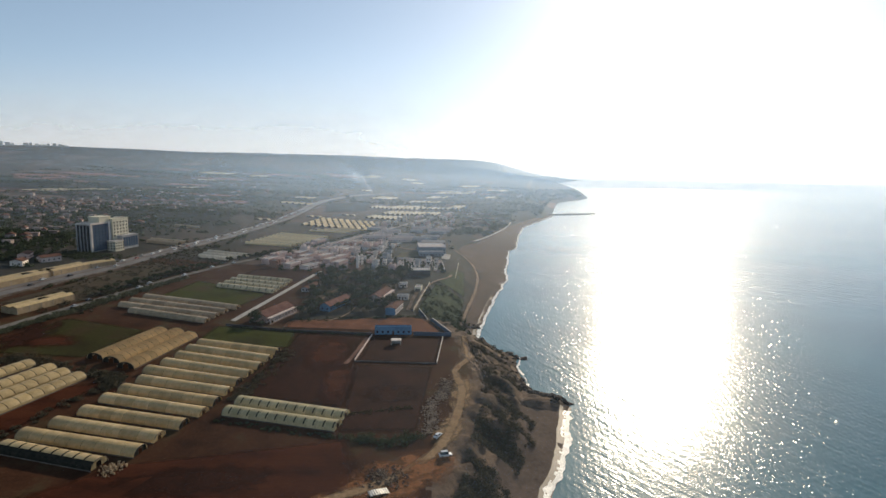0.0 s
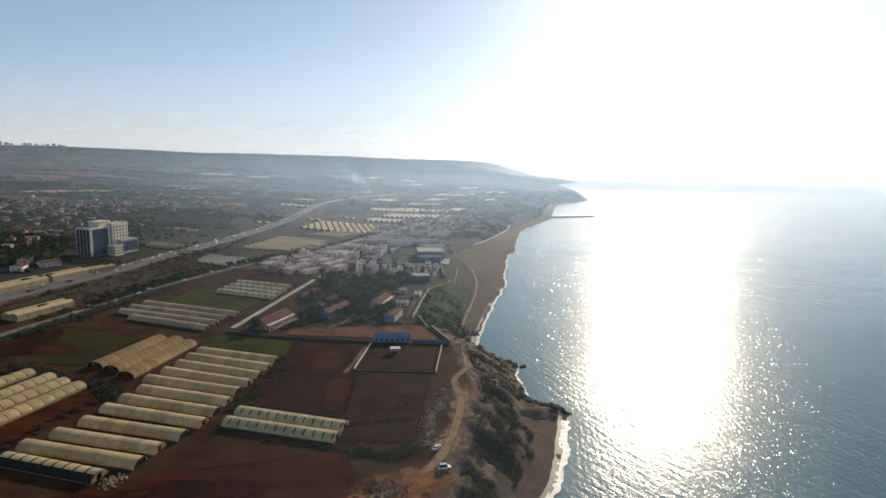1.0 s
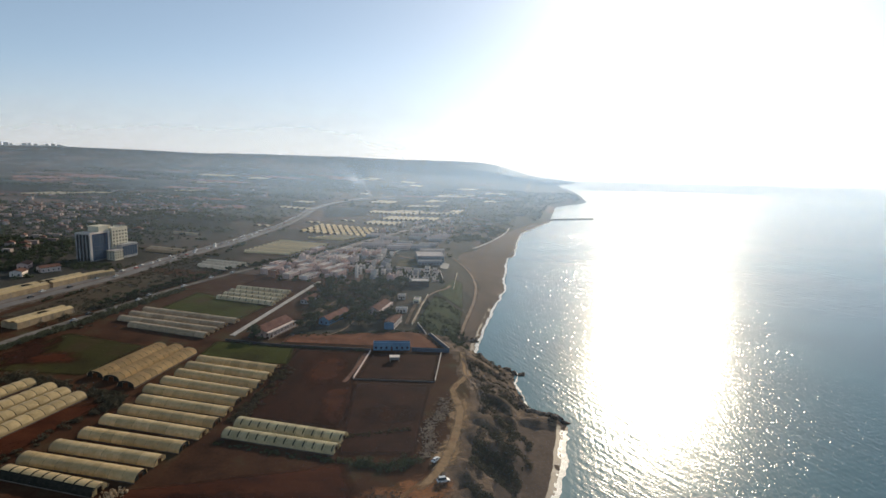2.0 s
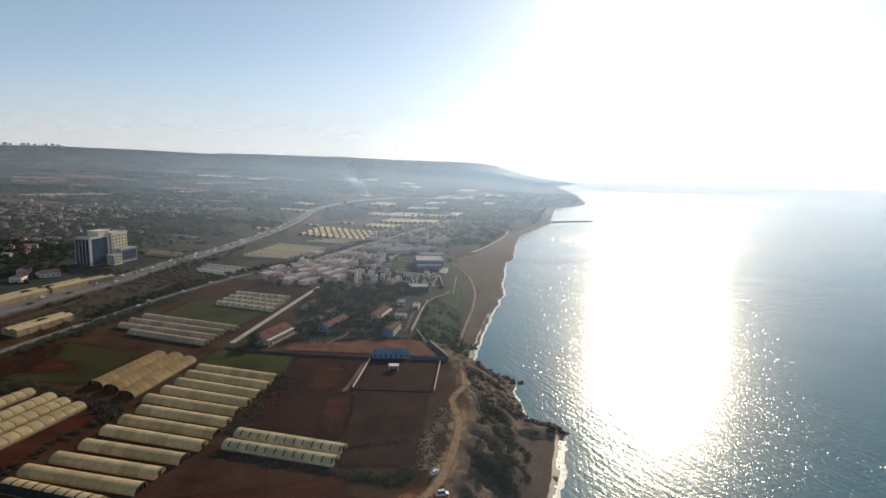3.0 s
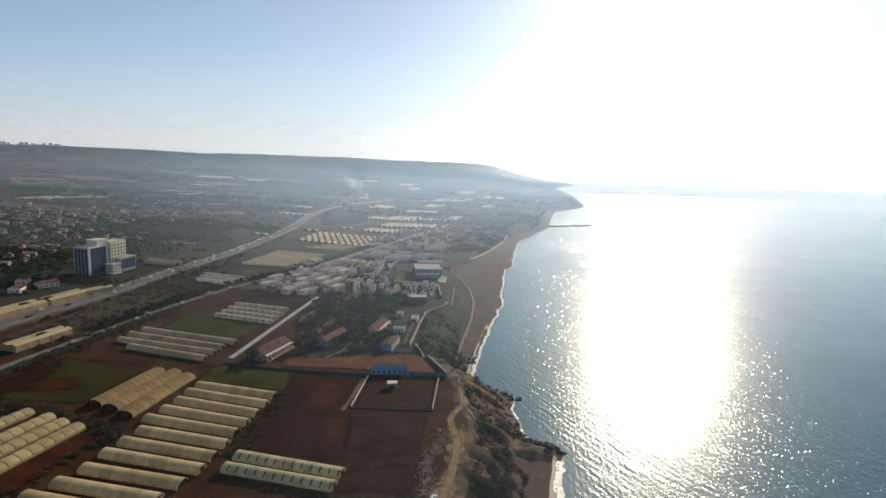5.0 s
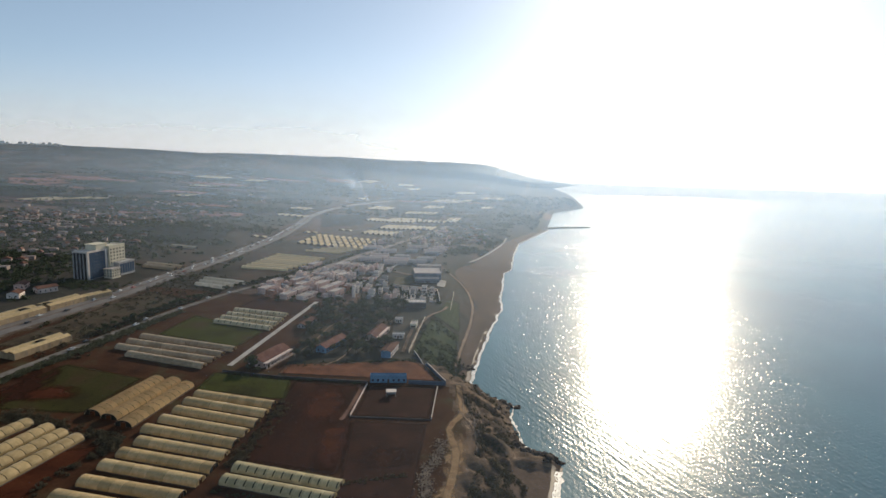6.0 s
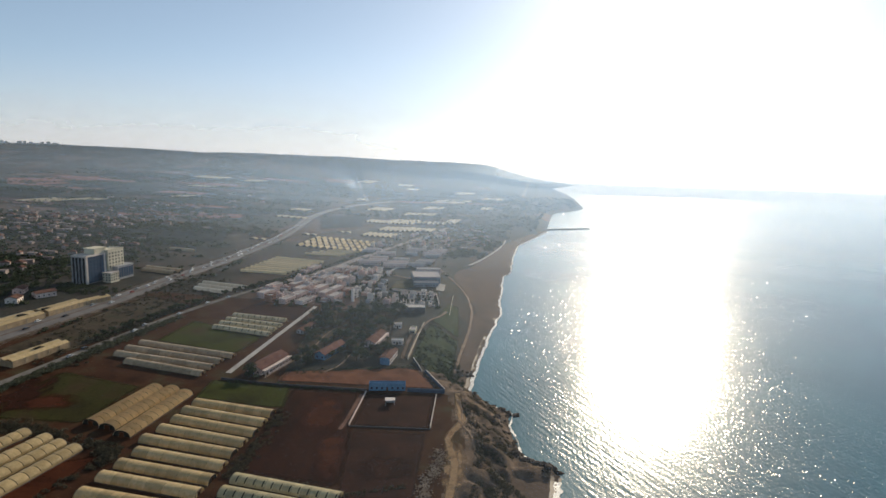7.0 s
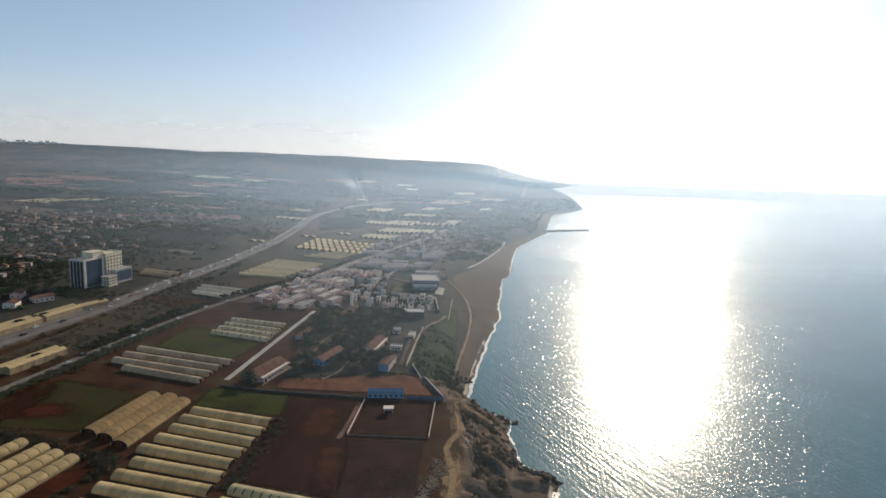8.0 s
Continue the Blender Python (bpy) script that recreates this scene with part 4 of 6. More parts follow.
ROW = [((-148, 205), (-104.6, 199)), ((-144, 216), (-100.5, 210)), ((-143, 228.5), (-97.3, 221)), ((-141, 239), (-96, 231.5)), ((-139, 250), (-95, 242.5)),
       ((-142, 262), (-94.5, 253.5)), ((-139, 273), (-93, 264)), ((-137, 284), (-91, 274.5)), ((-136.5, 295), (-90, 286)), ((-135, 305), (-89, 297))]
lay_all(tunnel(PLASTIC_CREAM, 0.06, 6, "long tunnel greenhouse under dusty cream film", 0.015), ROW[::2], 0.9, 0.84)
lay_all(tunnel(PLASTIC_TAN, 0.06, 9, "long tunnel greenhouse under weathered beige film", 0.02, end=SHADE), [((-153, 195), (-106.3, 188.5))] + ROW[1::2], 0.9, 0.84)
lay_all(tunnel(PLASTIC_CREAM, 0.9, 9, "low tunnel greenhouse with open vent gaps and dark side", 0.02, (60, 180)), [((-153, 185.5), (-115, 178.5))], 0.9, 0.85)
lay_all(tunnel(PLASTIC_GREEN, 0.05, 12, "pale green tunnel greenhouse with dark strips for vent slits", 0.0, slits=12), [((-89, 223.5), (-40, 211.5)), ((-87.5, 233.5), (-38.5, 221))], 0.9, 0.85)
lay_all(tunnel(PLASTIC_WARM, 0.16, 12, "scalloped tunnel greenhouse under tan film", 0.016, end=SHADE), [((-164.2, 320.5), (-173.3, 271.7)), ((-154.5, 320.4), (-163.4, 268.6)), ((-145, 316), (-153, 262.8))], 1.15, 0.95)
lay_all(tunnel(PLASTIC_TAN, 0.3, 10, "scalloped tunnel greenhouse with gaping seams", 0.06), [((-184, 256), (-197, 205)), ((-175, 252), (-188, 200)), ((-166, 249), (-178, 197)), ((-196, 259), (-209, 215))], 0.92, 0.92)
lay_all(tunnel(PLASTIC_DUSTY, 0.05, 8, "tunnel greenhouse under faded mauve-grey film", 0.015), [((-210, 391), (-140, 379)), ((-213, 379), (-144, 367.5)), ((-214, 367.5), (-145.5, 356.5)), ((-201, 356), (-147, 345))], 0.85, 0.85)
lay_all(tunnel(PLASTIC_SIDE, 0.05, 10, "cream tunnel greenhouse with narrow dark strips for vents", 0.01, slits=9), [((-174, 474), (-128, 470)), ((-175, 461), (-128, 455)), ((-176, 450), (-129, 443)), ((-177, 439), (-130, 431))], 0.85, 0.85)


def far_tunnel(film, label):
    top = thing("tunnel_greenhouse", label, "greenhouse", "distant greenhouses")
    part("film_cover", arch(Form(), 0, TUNNEL, 8, 3.3, rows=6, n=8, bulge=0.0), film, top, smooth=True)
    # Dark panels close both ends, coloured like the shade within.
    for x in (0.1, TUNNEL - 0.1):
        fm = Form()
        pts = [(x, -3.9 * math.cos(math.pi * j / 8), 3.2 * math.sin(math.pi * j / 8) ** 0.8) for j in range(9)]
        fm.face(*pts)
        part("end_wall", fm, SHADE, top, "dark panel for the shaded open end")
    return top


def block(film, label, rows, width=1.0, height=1.0):
    lay_all(far_tunnel(film, label), rows, width, height)


def stripes(a, b, c, d, n):
    """n tunnels, the first from a to b, the last from d to c."""
    mixed = lambda p, q, u: (p[0] + (q[0] - p[0]) * u, p[1] + (q[1] - p[1]) * u)
    return [(mixed(a, d, i / max(1, n - 1)), mixed(b, c, i / max(1, n - 1))) for i in range(n)]


block(PLASTIC_PALE, "far tunnel greenhouse under cream film", stripes((-228, 648), (-176, 652), (-150, 736), (-214, 740), 9), 1.0, 0.8)
block(PLASTIC_CREAM, "far tunnel greenhouse under faded film", stripes((-188, 790), (-138, 795), (-118, 838), (-156, 842), 5), 1.0, 0.6)
block(PLASTIC_WHITE, "far tunnel greenhouse beside the road", [((-242, 576), (-196, 570)), ((-241, 563), (-204, 557)), ((-240, 551), (-208, 545))], 0.7)
block(PLASTIC_DUSTY, "far tunnel greenhouse beyond the highway", [((-322, 612), (-286, 608)), ((-324, 623), (-284, 620)), ((-353, 742), (-319, 738))])
short = []
for j in range(4):
    for i in range(10):
        x, y = -212 + 10.2 * i + 3 * j, 846 + 27 * j - 0.8 * i
        short.append(((x, y), (x + 2, y + 19)))
block(PLASTIC_MATT, "short tunnel greenhouse in a close field of them", short, 0.8)
rows = []
for x0, y0, n, dx, ln, tilt in ((-138, 1010, 6, 9.5, 44, 0.25), (-158, 1215, 6, 9, 46, 0.2), (-118, 1225, 7, 9, 80, 0.2), (-50, 1240, 6, 11, 40, 0.2), (-118, 1100, 6, 9.5, 60, 0.25), (-62, 1105, 5, 10, 50, 0.25), (10, 1255, 3, 10, 90, 0.2), (-340, 1180, 5, 13, 22, 0.3)):
    rows += [((x0 + dx * i, y0), (x0 + dx * i + ln * tilt, y0 + ln)) for i in range(n)]
block(PLASTIC_FAR, "distant tunnel greenhouse on the coastal plain", rows, 0.8)
rows = []
for x0, y0, n, dy, ln in ((-50, 1600, 4, 26, 60), (-90, 1420, 3, 22, 80), (-30, 1850, 5, 34, 120), (120, 1650, 4, 24, 50), (150, 2050, 4, 30, 90), (-190, 1480, 4, 24, 60), (-350, 1325, 3, 16, 46), (-700, 1480, 3, 26, 40), (-880, 1180, 4, 24, 70), (-820, 1260, 3, 20, 60), (-840, 1900, 2, 26, 90), (-1010, 2330, 3, 30, 120), (-800, 2300, 3, 30, 70), (-380, 2600, 3, 40, 70), (-200, 2620, 2, 40, 70), (-150, 2480, 2, 36, 60), (-262, 1780, 2, 20, 36), (60, 2350, 3, 40, 80)):
    rows += [((x0 + 13 * i, y0), (x0 + 13 * i + 0.2 * dy * n, y0 + dy * n)) for i in range(max(2, int(ln / 13)))]
rows += [((x0 + 13 * i, y0), (x0 + 13 * i + 2, y0 + 9)) for x0, y0 in ((-230, 965), (-181, 1029), (-290, 875)) for i in range(2)]
block(PLASTIC_FAR, "distant pale greenhouse among fields", rows, 1.35, 0.7)


def span_house(label, w, length, spans, m, hole):
    """A joined house of several low arches under cream film, with a dark block for a torn place."""
    top = thing("span_greenhouse", label, "greenhouse", "span greenhouses", m)
    sw = w / spans
    for s in range(spans):
        fm = Form()
        k = 8
        for i in range(10):
            for j in range(k + 1):
                a = math.pi * j / k
                fm.v.append((length * i / 9, s * sw + sw * j / k - w / 2, 3.4 + 1.2 * math.sin(a) * (1 + 0.1 * (i % 2))))
        fm.f = [(i * (k + 1) + j, (i + 1) * (k + 1) + j, (i + 1) * (k + 1) + j + 1, i * (k + 1) + j + 1) for i in range(9) for j in range(k)]
        part("roof_film", fm, PLASTIC_CREAM, top, smooth=True)
    part("side_film", Form().box(0, length, -w / 2, -w / 2 + 0.1, -0.6, 3.45).box(0, length, w / 2 - 0.1, w / 2, -0.6, 3.45), PLASTIC_DUSTY, top)
    part("end_film", Form().box(-0.05, 0.05, -w / 2, w / 2, -0.6, 3.7).box(length - 0.05, length + 0.05, -w / 2, w / 2, -0.6, 3.7), PLASTIC_DUSTY, top)
    # The roof is whole; a dark block imitates shade in a hole.
    part("torn_hole_shade", Form().box(length * hole, length * hole + 5, -w * 0.2, w * 0.12, 3.6, 4.75), SHADE, top, "dark block in the film as a shaded torn hole")
    for i in range(6):
        part("post", Form().rod((length * i / 5, -w / 2 - 0.15, -0.4), (length * i / 5, -w / 2 - 0.15, 3.5), 0.1), METAL, top)
    return top


def lay_span(a, b, w, spans, label, hole):
    p = Vector((*a, ground_z(*a) + 0.3))
    d = Vector((*b, ground_z(*b) + 0.3)) - p
    x = d.normalized()
    y = Vector((0, 0, 1)).cross(x).normalized()
    span_house(label, w, d.length, spans, Matrix.Translation(p) @ Matrix((x, y, x.cross(y))).transposed().to_4x4(), hole)


lay_span((-263, 334), (-254, 374), 12, 2, "long cream plastic greenhouse between the roads", 0.5)
lay_span((-326, 350), (-311, 430), 17, 2, "long cream greenhouse beside the highway", 0.82)
lay_span((-310, 434), (-303, 470), 14, 2, "cream greenhouse with sagging film beside the highway", 0.05)
lay_span((-300, 470), (-292, 492), 9, 1, "small cream greenhouse beside the highway", 0.7)


# ---- the tall hotel ----
def windows_on(parent, origin, along, up0, cols, rows, dx, dz, w, h, out, sill=False):
    """Rows of recessed panes on a wall; along is the wall's direction, out its outward normal."""
    o, a, n = Vector(origin), Vector(along), Vector(out)
    fm = Form()
    k = [(-w / 2, 0), (w / 2, 0), (w / 2, h), (-w / 2, h)]
    fm.face(*[a * u + Vector((0, 0, v)) + n * 0.06 for u, v in k])
    for (u0, v0), (u1, v1) in zip(k, k[1:] + k[:1]):
        fm.face(a * u0 + Vector((0, 0, v0)) + n * 0.06, a * u1 + Vector((0, 0, v1)) + n * 0.06, a * u1 + Vector((0, 0, v1)), a * u0 + Vector((0, 0, v0)))
    pane = fm.mesh("window")
    lf = Form()
    e = w / 2 + 0.12
    for z0, z1 in ((-0.16, -0.02),):
        k = len(lf.v)
        lf.v += [tuple(a * u + n * v + Vector((0, 0, z))) for z in (z0, z1) for u, v in ((-e, -0.02), (e, -0.02), (e, 0.22), (-e, 0.22))]
        lf.f += [tuple(k + i for i in q) for q in ((0, 3, 2, 1), (4, 5, 6, 7), (0, 1, 5, 4), (1, 2, 6, 5), (2, 3, 7, 6), (3, 0, 4, 7))]
    ledge = lf.mesh("sill")
    for r in range(rows):
        for c in range(cols):
            p = part("window", pane, GLASS_DARK, parent)
            p.location = o + a * (dx * c) + Vector((0, 0, up0 + dz * r))
            if sill:
                part("sill", ledge, CONCRETE, p, "pale projecting sill")


hotel = thing("hotel", "tall modern hotel with blue glass and cream windowed block", "hotel", m=Matrix(((0.28, -0.98, 0, -335.5), (1.4, 0.2, 0, 535), (0, 0, 1.0, 12.4), (0, 0, 0, 1))))
part("core", Form().box(0, 24, 0, 16, -2, 26.0), GREY_WALL, hotel, "grey concrete core")
part("roof_slab", Form().box(-0.6, 24.4, -0.6, 16.6, 26.0, 26.9), WHITE_WALL, hotel)
part("roof_parapet", Form().box(0, 24, 0, 0.4, 26.9, 27.6).box(0, 0.4, 0.4, 16, 26.9, 27.6).box(0.4, 24, 15.6, 16, 26.9, 27.6), WHITE_WALL, hotel)
gp = Form().box(0, 2.7, -0.16, 0, 0, 3.1).mesh("glass_panel")
for r in range(8):
    for c in range(8):
        if c != 5:
            o = part("glass_panel", gp, GLASS_BLUE, hotel)
            o.location = (0.9 + 2.85 * c, -0.02, 0.6 + 3.2 * r)
part("corner_column", Form().box(-0.7, 0.8, -0.8, 0.7, -2, 26.0), WHITE_WALL, hotel, "white corner column")
part("column", Form().box(14.9, 16.1, -0.7, 0, -1, 27.0), WHITE_WALL, hotel, "slim white column between glass bays")
gp2 = Form().box(-0.16, 0, 0, 2.5, 0, 25).mesh("glass_strip")
for c in range(4):
    o = part("glass_strip", gp2, GLASS_BLUE if c % 2 else GLASS_DARK, hotel)
    o.location = (-0.02, 1.2 + 3.75 * c, 0.4)
fin = Form().box(-0.75, 0, 0, 0.7, -1, 26.0).mesh("fin")
for c in range(4):
    o = part("fin", fin, GREY_WALL, hotel)
    o.location = (0, 3.9 + 3.75 * c, 0)
tower = part("guest_block", Form().box(17.5, 32, -2, 14, -2, 29.0), CREAM_WALL, hotel, "cream block with rows of windows")
part("block_parapet", Form().box(17.3, 32.2, -2.2, -1.6, 29.0, 30.0).box(31.6, 32.2, -1.6, 14, 29.0, 30.0).box(17.3, 17.9, -1.6, 14, 29.0, 30.0), CREAM_WALL, hotel)
part("stair_house", Form().box(9, 19, 2, 14, 26.9, 32.0), CREAM_WALL, hotel)
part("stair_roof", Form().box(8.5, 19.5, 1.5, 14.5, 32.0, 32.6), CREAM_WALL, hotel)
windows_on(hotel, (19.0, -2, 0), (1, 0, 0), 12.0, 5, 5, 2.85, 3.3, 1.15, 1.6, (0, -1, 0), True)
windows_on(hotel, (32, 1, 0), (0, 1, 0), 12.0, 3, 5, 4.0, 3.3, 1.7, 1.6, (1, 0, 0), True)
part("wing", Form().box(21, 36, -8, 8, -3, 12.2), GREY_WALL, hotel, "lower blue-grey wing")
part("wing_roof", Form().box(20.7, 36.3, -8.4, 8.4, 12.2, 12.8), GREY_WALL, hotel)
wg = Form().box(0, 1.9, -0.14, 0, 0, 9.6).mesh("wing_glass")
for c in range(6):
    o = part("wing_glass", wg, GLASS_BLUE, hotel)
    o.location = (21.8 + 2.35 * c, -8.02, 1.2)
lodge = part("front_lodge", Form().box(11, 19, -12, -3, -2, 8.5), CREAM_WALL, hotel, "small cream front block")
part("lodge_roof", Form().box(10.7, 19.3, -12.3, -2.7, 8.5, 9.1), ROOF_FLAT, hotel)
windows_on(hotel, (12.1, -12, 0), (1, 0, 0), 1.0, 4, 3, 2.1, 2.6, 1.0, 1.4, (0, -1, 0), True)
windows_on(hotel, (11, -10.6, 0), (0, 1, 0), 1.0, 3, 3, 3.2, 2.6, 1.4, 1.4, (-1, 0, 0), True)


# ---- houses ----
def flat_house(label, w, d, h, wall, rnd, group="village houses", stair=False, roof=None, rim=None):
    top = thing("house", label, "house", group)
    part("wall", Form().box(-w / 2, w / 2, -d / 2, d / 2, -2.5, h), wall, top)
    part("roof", Form().box(-w / 2 + 0.2, w / 2 - 0.2, -d / 2 + 0.2, d / 2 - 0.2, h, h + 0.12), roof or ROOF_FLAT, top)
    part("parapet", Form().box(-w / 2, w / 2, -d / 2, -d / 2 + 0.2, h + 0.002, h + 0.8).box(-w / 2, w / 2, d / 2 - 0.2, d / 2, h + 0.002, h + 0.8).box(-w / 2, -w / 2 + 0.2, -d / 2 + 0.2, d / 2 - 0.2, h + 0.002, h + 0.8).box(w / 2 - 0.2, w / 2, -d / 2 + 0.2, d / 2 - 0.2, h + 0.002, h + 0.8), rim or wall, top)
    if stair:
        part("stair_house", Form().box(-w / 4, w / 4, 0, d / 3, h + 0.12, h + 2.6), wall, top)
    rows, cols = max(1, int(h / 3)), max(2, int(w / 3.2))
    windows_on(top, (-w / 2 + w / cols / 2, -d / 2, 0), (1, 0, 0), 1.0, cols, rows, w / cols, 3.0, 1.2, 1.3, (0, -1, 0))
    windows_on(top, (w / 2, -d / 4, 0), (0, 1, 0), 1.0, 2, rows, d / 2, 3.0, 1.1, 1.3, (1, 0, 0))
    part("door", Form().box(-0.6, 0.6, -d / 2 - 0.08, -d / 2 - 0.01, -0.2, 2.1), BARK, top)
    return top


def tile_house(label, w, d, h, wall, roof=None, rise=2.2, group="tiled houses", arches=0):
    top = thing("house", label, "house", group)
    part("wall", Form().box(-w / 2, w / 2, -d / 2, d / 2, -2.5, h), wall, top)
    e = 0.6
    fm = Form()
    for s in (-1, 1):
        fm.face((0, -d / 2 - e, h + rise), (s * (w / 2 + e), -d / 2 - e, h - 0.1), (s * (w / 2 + e), d / 2 + e, h - 0.1), (0, d / 2 + e, h + rise))
        fm.face((0, -d / 2 - e, h + rise - 0.25), (s * (w / 2 + e), -d / 2 - e, h - 0.35), (s * (w / 2 + e), d / 2 + e, h - 0.35), (0, d / 2 + e, h + rise - 0.25))
        fm.face((s * (w / 2 + e), -d / 2 - e, h - 0.1), (s * (w / 2 + e), -d / 2 - e, h - 0.35), (s * (w / 2 + e), d / 2 + e, h - 0.35), (s * (w / 2 + e), d / 2 + e, h - 0.1))
        for y in (-d / 2 - e, d / 2 + e):
            fm.face((0, y, h + rise), (s * (w / 2 + e), y, h - 0.1), (s * (w / 2 + e), y, h - 0.35), (0, y, h + rise - 0.25))
    part("roof", fm, roof or ROOF_TILE, top)
    for y in (-d / 2, d / 2):
        part("gable", Form().face((-w / 2, y, h), (w / 2, y, h), (0, y, h + rise * 0.88)), wall, top)
    part("ridge", Form().rod((0, -d / 2 - e, h + rise), (0, d / 2 + e, h + rise), 0.16), roof or ROOF_TILE, top)
    n = max(2, int(d / 3.4))
    if arches:
        windows_on(top, (w / 2, -d / 2 + d / n / 2, 0), (0, 1, 0), 0.1, n, 1, d / n, 3, 1.8, 2.3, (1, 0, 0))
    else:
        windows_on(top, (w / 2, -d / 2 + d / n / 2, 0), (0, 1, 0), 1.0, n, 1, d / n, 3, 1.1, 1.2, (1, 0, 0), True)
    windows_on(top, (-w / 4, -d / 2, 0), (1, 0, 0), 1.0, 2, 1, w / 2, 3, 1.1, 1.2, (0, -1, 0))
    return top


def on_ground(x, y, turn=0.0, s=1.0, rise=0.0):
    return Matrix.Translation((x, y, ground_z(x, y) + 0.05 + rise)) @ Euler((0, 0, radians(turn))).to_matrix().to_4x4() @ Matrix.Diagonal((s, s, s, 1))


rnd = random.Random(5)
KINDS = [flat_house("pink plastered two-storey row house", 7, 9, 5.8, PINK_WALL, rnd, stair=True), flat_house("low pink plastered house with parapet", 8, 8, 3.4, PINK_WALL, rnd),
         flat_house("pale three-storey row house", 6.5, 9, 8.2, ROSE_WALL, rnd, stair=True), flat_house("narrow white two-storey house", 5, 6, 6.6, WHITE_WALL, rnd),
         flat_house("small grey rendered house", 7, 7, 3.3, GREY_WALL, rnd), flat_house("bare brick unfinished village house", 7, 8, 6.0, BRICK_WALL, rnd),
         flat_house("small white flat-roofed village house", 6, 7, 3.4, WHITE_WALL, rnd, stair=True), flat_house("long pale terrace with flat roof", 30, 8, 4.8, ROSE_WALL, rnd), flat_house("long grey terrace with flat roof", 24, 8, 5.6, GREY_WALL, rnd, rim=WHITE_WALL),
         flat_house("pink terrace of joined row houses", 21, 8, 5.0, PINK_WALL, rnd, rim=ROSE_WALL), flat_house("pale rose terrace with white parapet", 21, 9, 3.6, ROSE_WALL, rnd, rim=WHITE_WALL)]
used = set()


def near_road(p):
    x = float(np.interp(p.y, [q[1] for q in VILLAGE_ROAD], [q[0] for q in VILLAGE_ROAD]))
    return abs(p.x - x) < 10


def settle(k, m):
    if near_road(m.translation):
        return
    if k in used:
        KINDS[k].scale = (1, 1, 1)
        copy_thing(KINDS[k], m)
    else:
        KINDS[k].matrix_basis = m
        used.add(k)


def inside(poly, x, y):
    r = False
    for (x0, y0), (x1, y1) in zip(poly, poly[1:] + poly[:1]):
        if (y0 > y) != (y1 > y) and x < (x1 - x0) * (y - y0) / (y1 - y0) + x0:
            r = not r
    return r


VILLAGE = [(-170, 522), (-182, 572), (-156, 715), (-119, 890), (-40, 1120), (20, 1120), (30, 900), (8, 784), (8, 640), (0, 550), (-72, 540), (-108, 536)]
spots = []
ROWS_PINK = [(-168, 522), (-186, 580), (-172, 626), (-150, 704), (-112, 720), (-96, 640), (-92, 540), (-128, 524)]
for j in range(14):
    taken = 0
    for i in range(34):
        if taken > 0:
            taken -= 1
            continue
        a, c = 7.2 * i, 14.0 * j + 4 * (i // 6 % 2)
        x, y = -215 + 0.29 * a + 0.957 * c, 540 + 0.957 * a - 0.29 * c
        if inside(ROWS_PINK, x, y) and rnd.random() < 0.74:
            spots.append((x, y))
            if rnd.random() < 0.36:
                taken = 2
                settle(rnd.choice((9, 9, 10)), on_ground(x + 2.1, y + 6.9, 73 + rnd.uniform(-2, 2), rnd.uniform(0.9, 1.05)))
            else:
                settle(rnd.choice((0, 1, 1, 1, 2, 4, 5, 6)), on_ground(x + rnd.uniform(-0.8, 0.8), y, 73 + rnd.uniform(-3, 3), rnd.uniform(0.75, 0.95)))
CENTRE = [(-88, 545), (-92, 640), (-108, 716), (-62, 704), (-54, 610), (-47, 542)]
for j in range(18):
    for i in range(8):
        x, y = -116 + 9.5 * i + rnd.uniform(-2, 2) + 0.5 * j, 538 + 10.5 * j + rnd.uniform(-2, 2)
        if inside(CENTRE, x, y) and rnd.random() < 0.6:
            spots.append((x, y))
            settle(rnd.choice((3, 3, 4, 4, 6, 6, 1, 0)), on_ground(x, y, rnd.choice((-12, 78)) + rnd.uniform(-6, 6), rnd.uniform(0.7, 1.0)))
for j in range(8):
    for i in range(4):
        x, y = -128 + 34 * i + 4 * j + rnd.uniform(-3, 3), 730 + 19 * j + 4 * i
        if inside(VILLAGE, x, y) and rnd.random() < 0.7:
            spots.append((x, y))
            settle(rnd.choice((7, 7, 8)), on_ground(x, y, 3 + rnd.uniform(-3, 3), rnd.uniform(0.75, 1.05)))
for j in range(22):
    for i in range(10):
        x, y = -120 + 14 * i + 0.2 * 13 * j + rnd.uniform(-4, 4), 884 + 13 * j + rnd.uniform(-4, 4)
        if inside(VILLAGE, x, y) and rnd.random() < 0.36:
            spots.append((x, y))
            settle(rnd.choice((0, 1, 3, 4, 6)), on_ground(x, y, rnd.uniform(-20, 20), rnd.uniform(0.8, 1.1)))


def roofless(label, w, d, h, rnd):
    """An unfinished house: a slab on columns, broken walls between them."""
    top = thing("unfinished_house", label, "house", "unfinished houses")
    part("slab", Form().box(-w / 2, w / 2, -d / 2, d / 2, -0.6, 0.15), CONCRETE, top)
    for x in (-w / 2 + 0.3, 0, w / 2 - 0.3):
        for y in (-d / 2 + 0.3, d / 2 - 0.3):
            part("column", Form().box(x - 0.28, x + 0.28, y - 0.28, y + 0.28, 0.15, h + rnd.uniform(-0.6, 1.0)), WHITE_WALL, top)
    for x0, x1, y, k in ((-w / 2 + 0.6, -0.3, d / 2 - 0.3, 0.8), (0.3, w / 2 - 0.6, d / 2 - 0.3, 0.5), (-w / 2 + 0.6, -0.3, -d / 2 + 0.3, 0.35)):
        part("wall", Form().box(x0, x1, y - 0.12, y + 0.12, 0.15, h * k), ROSE_WALL, top)
    return top


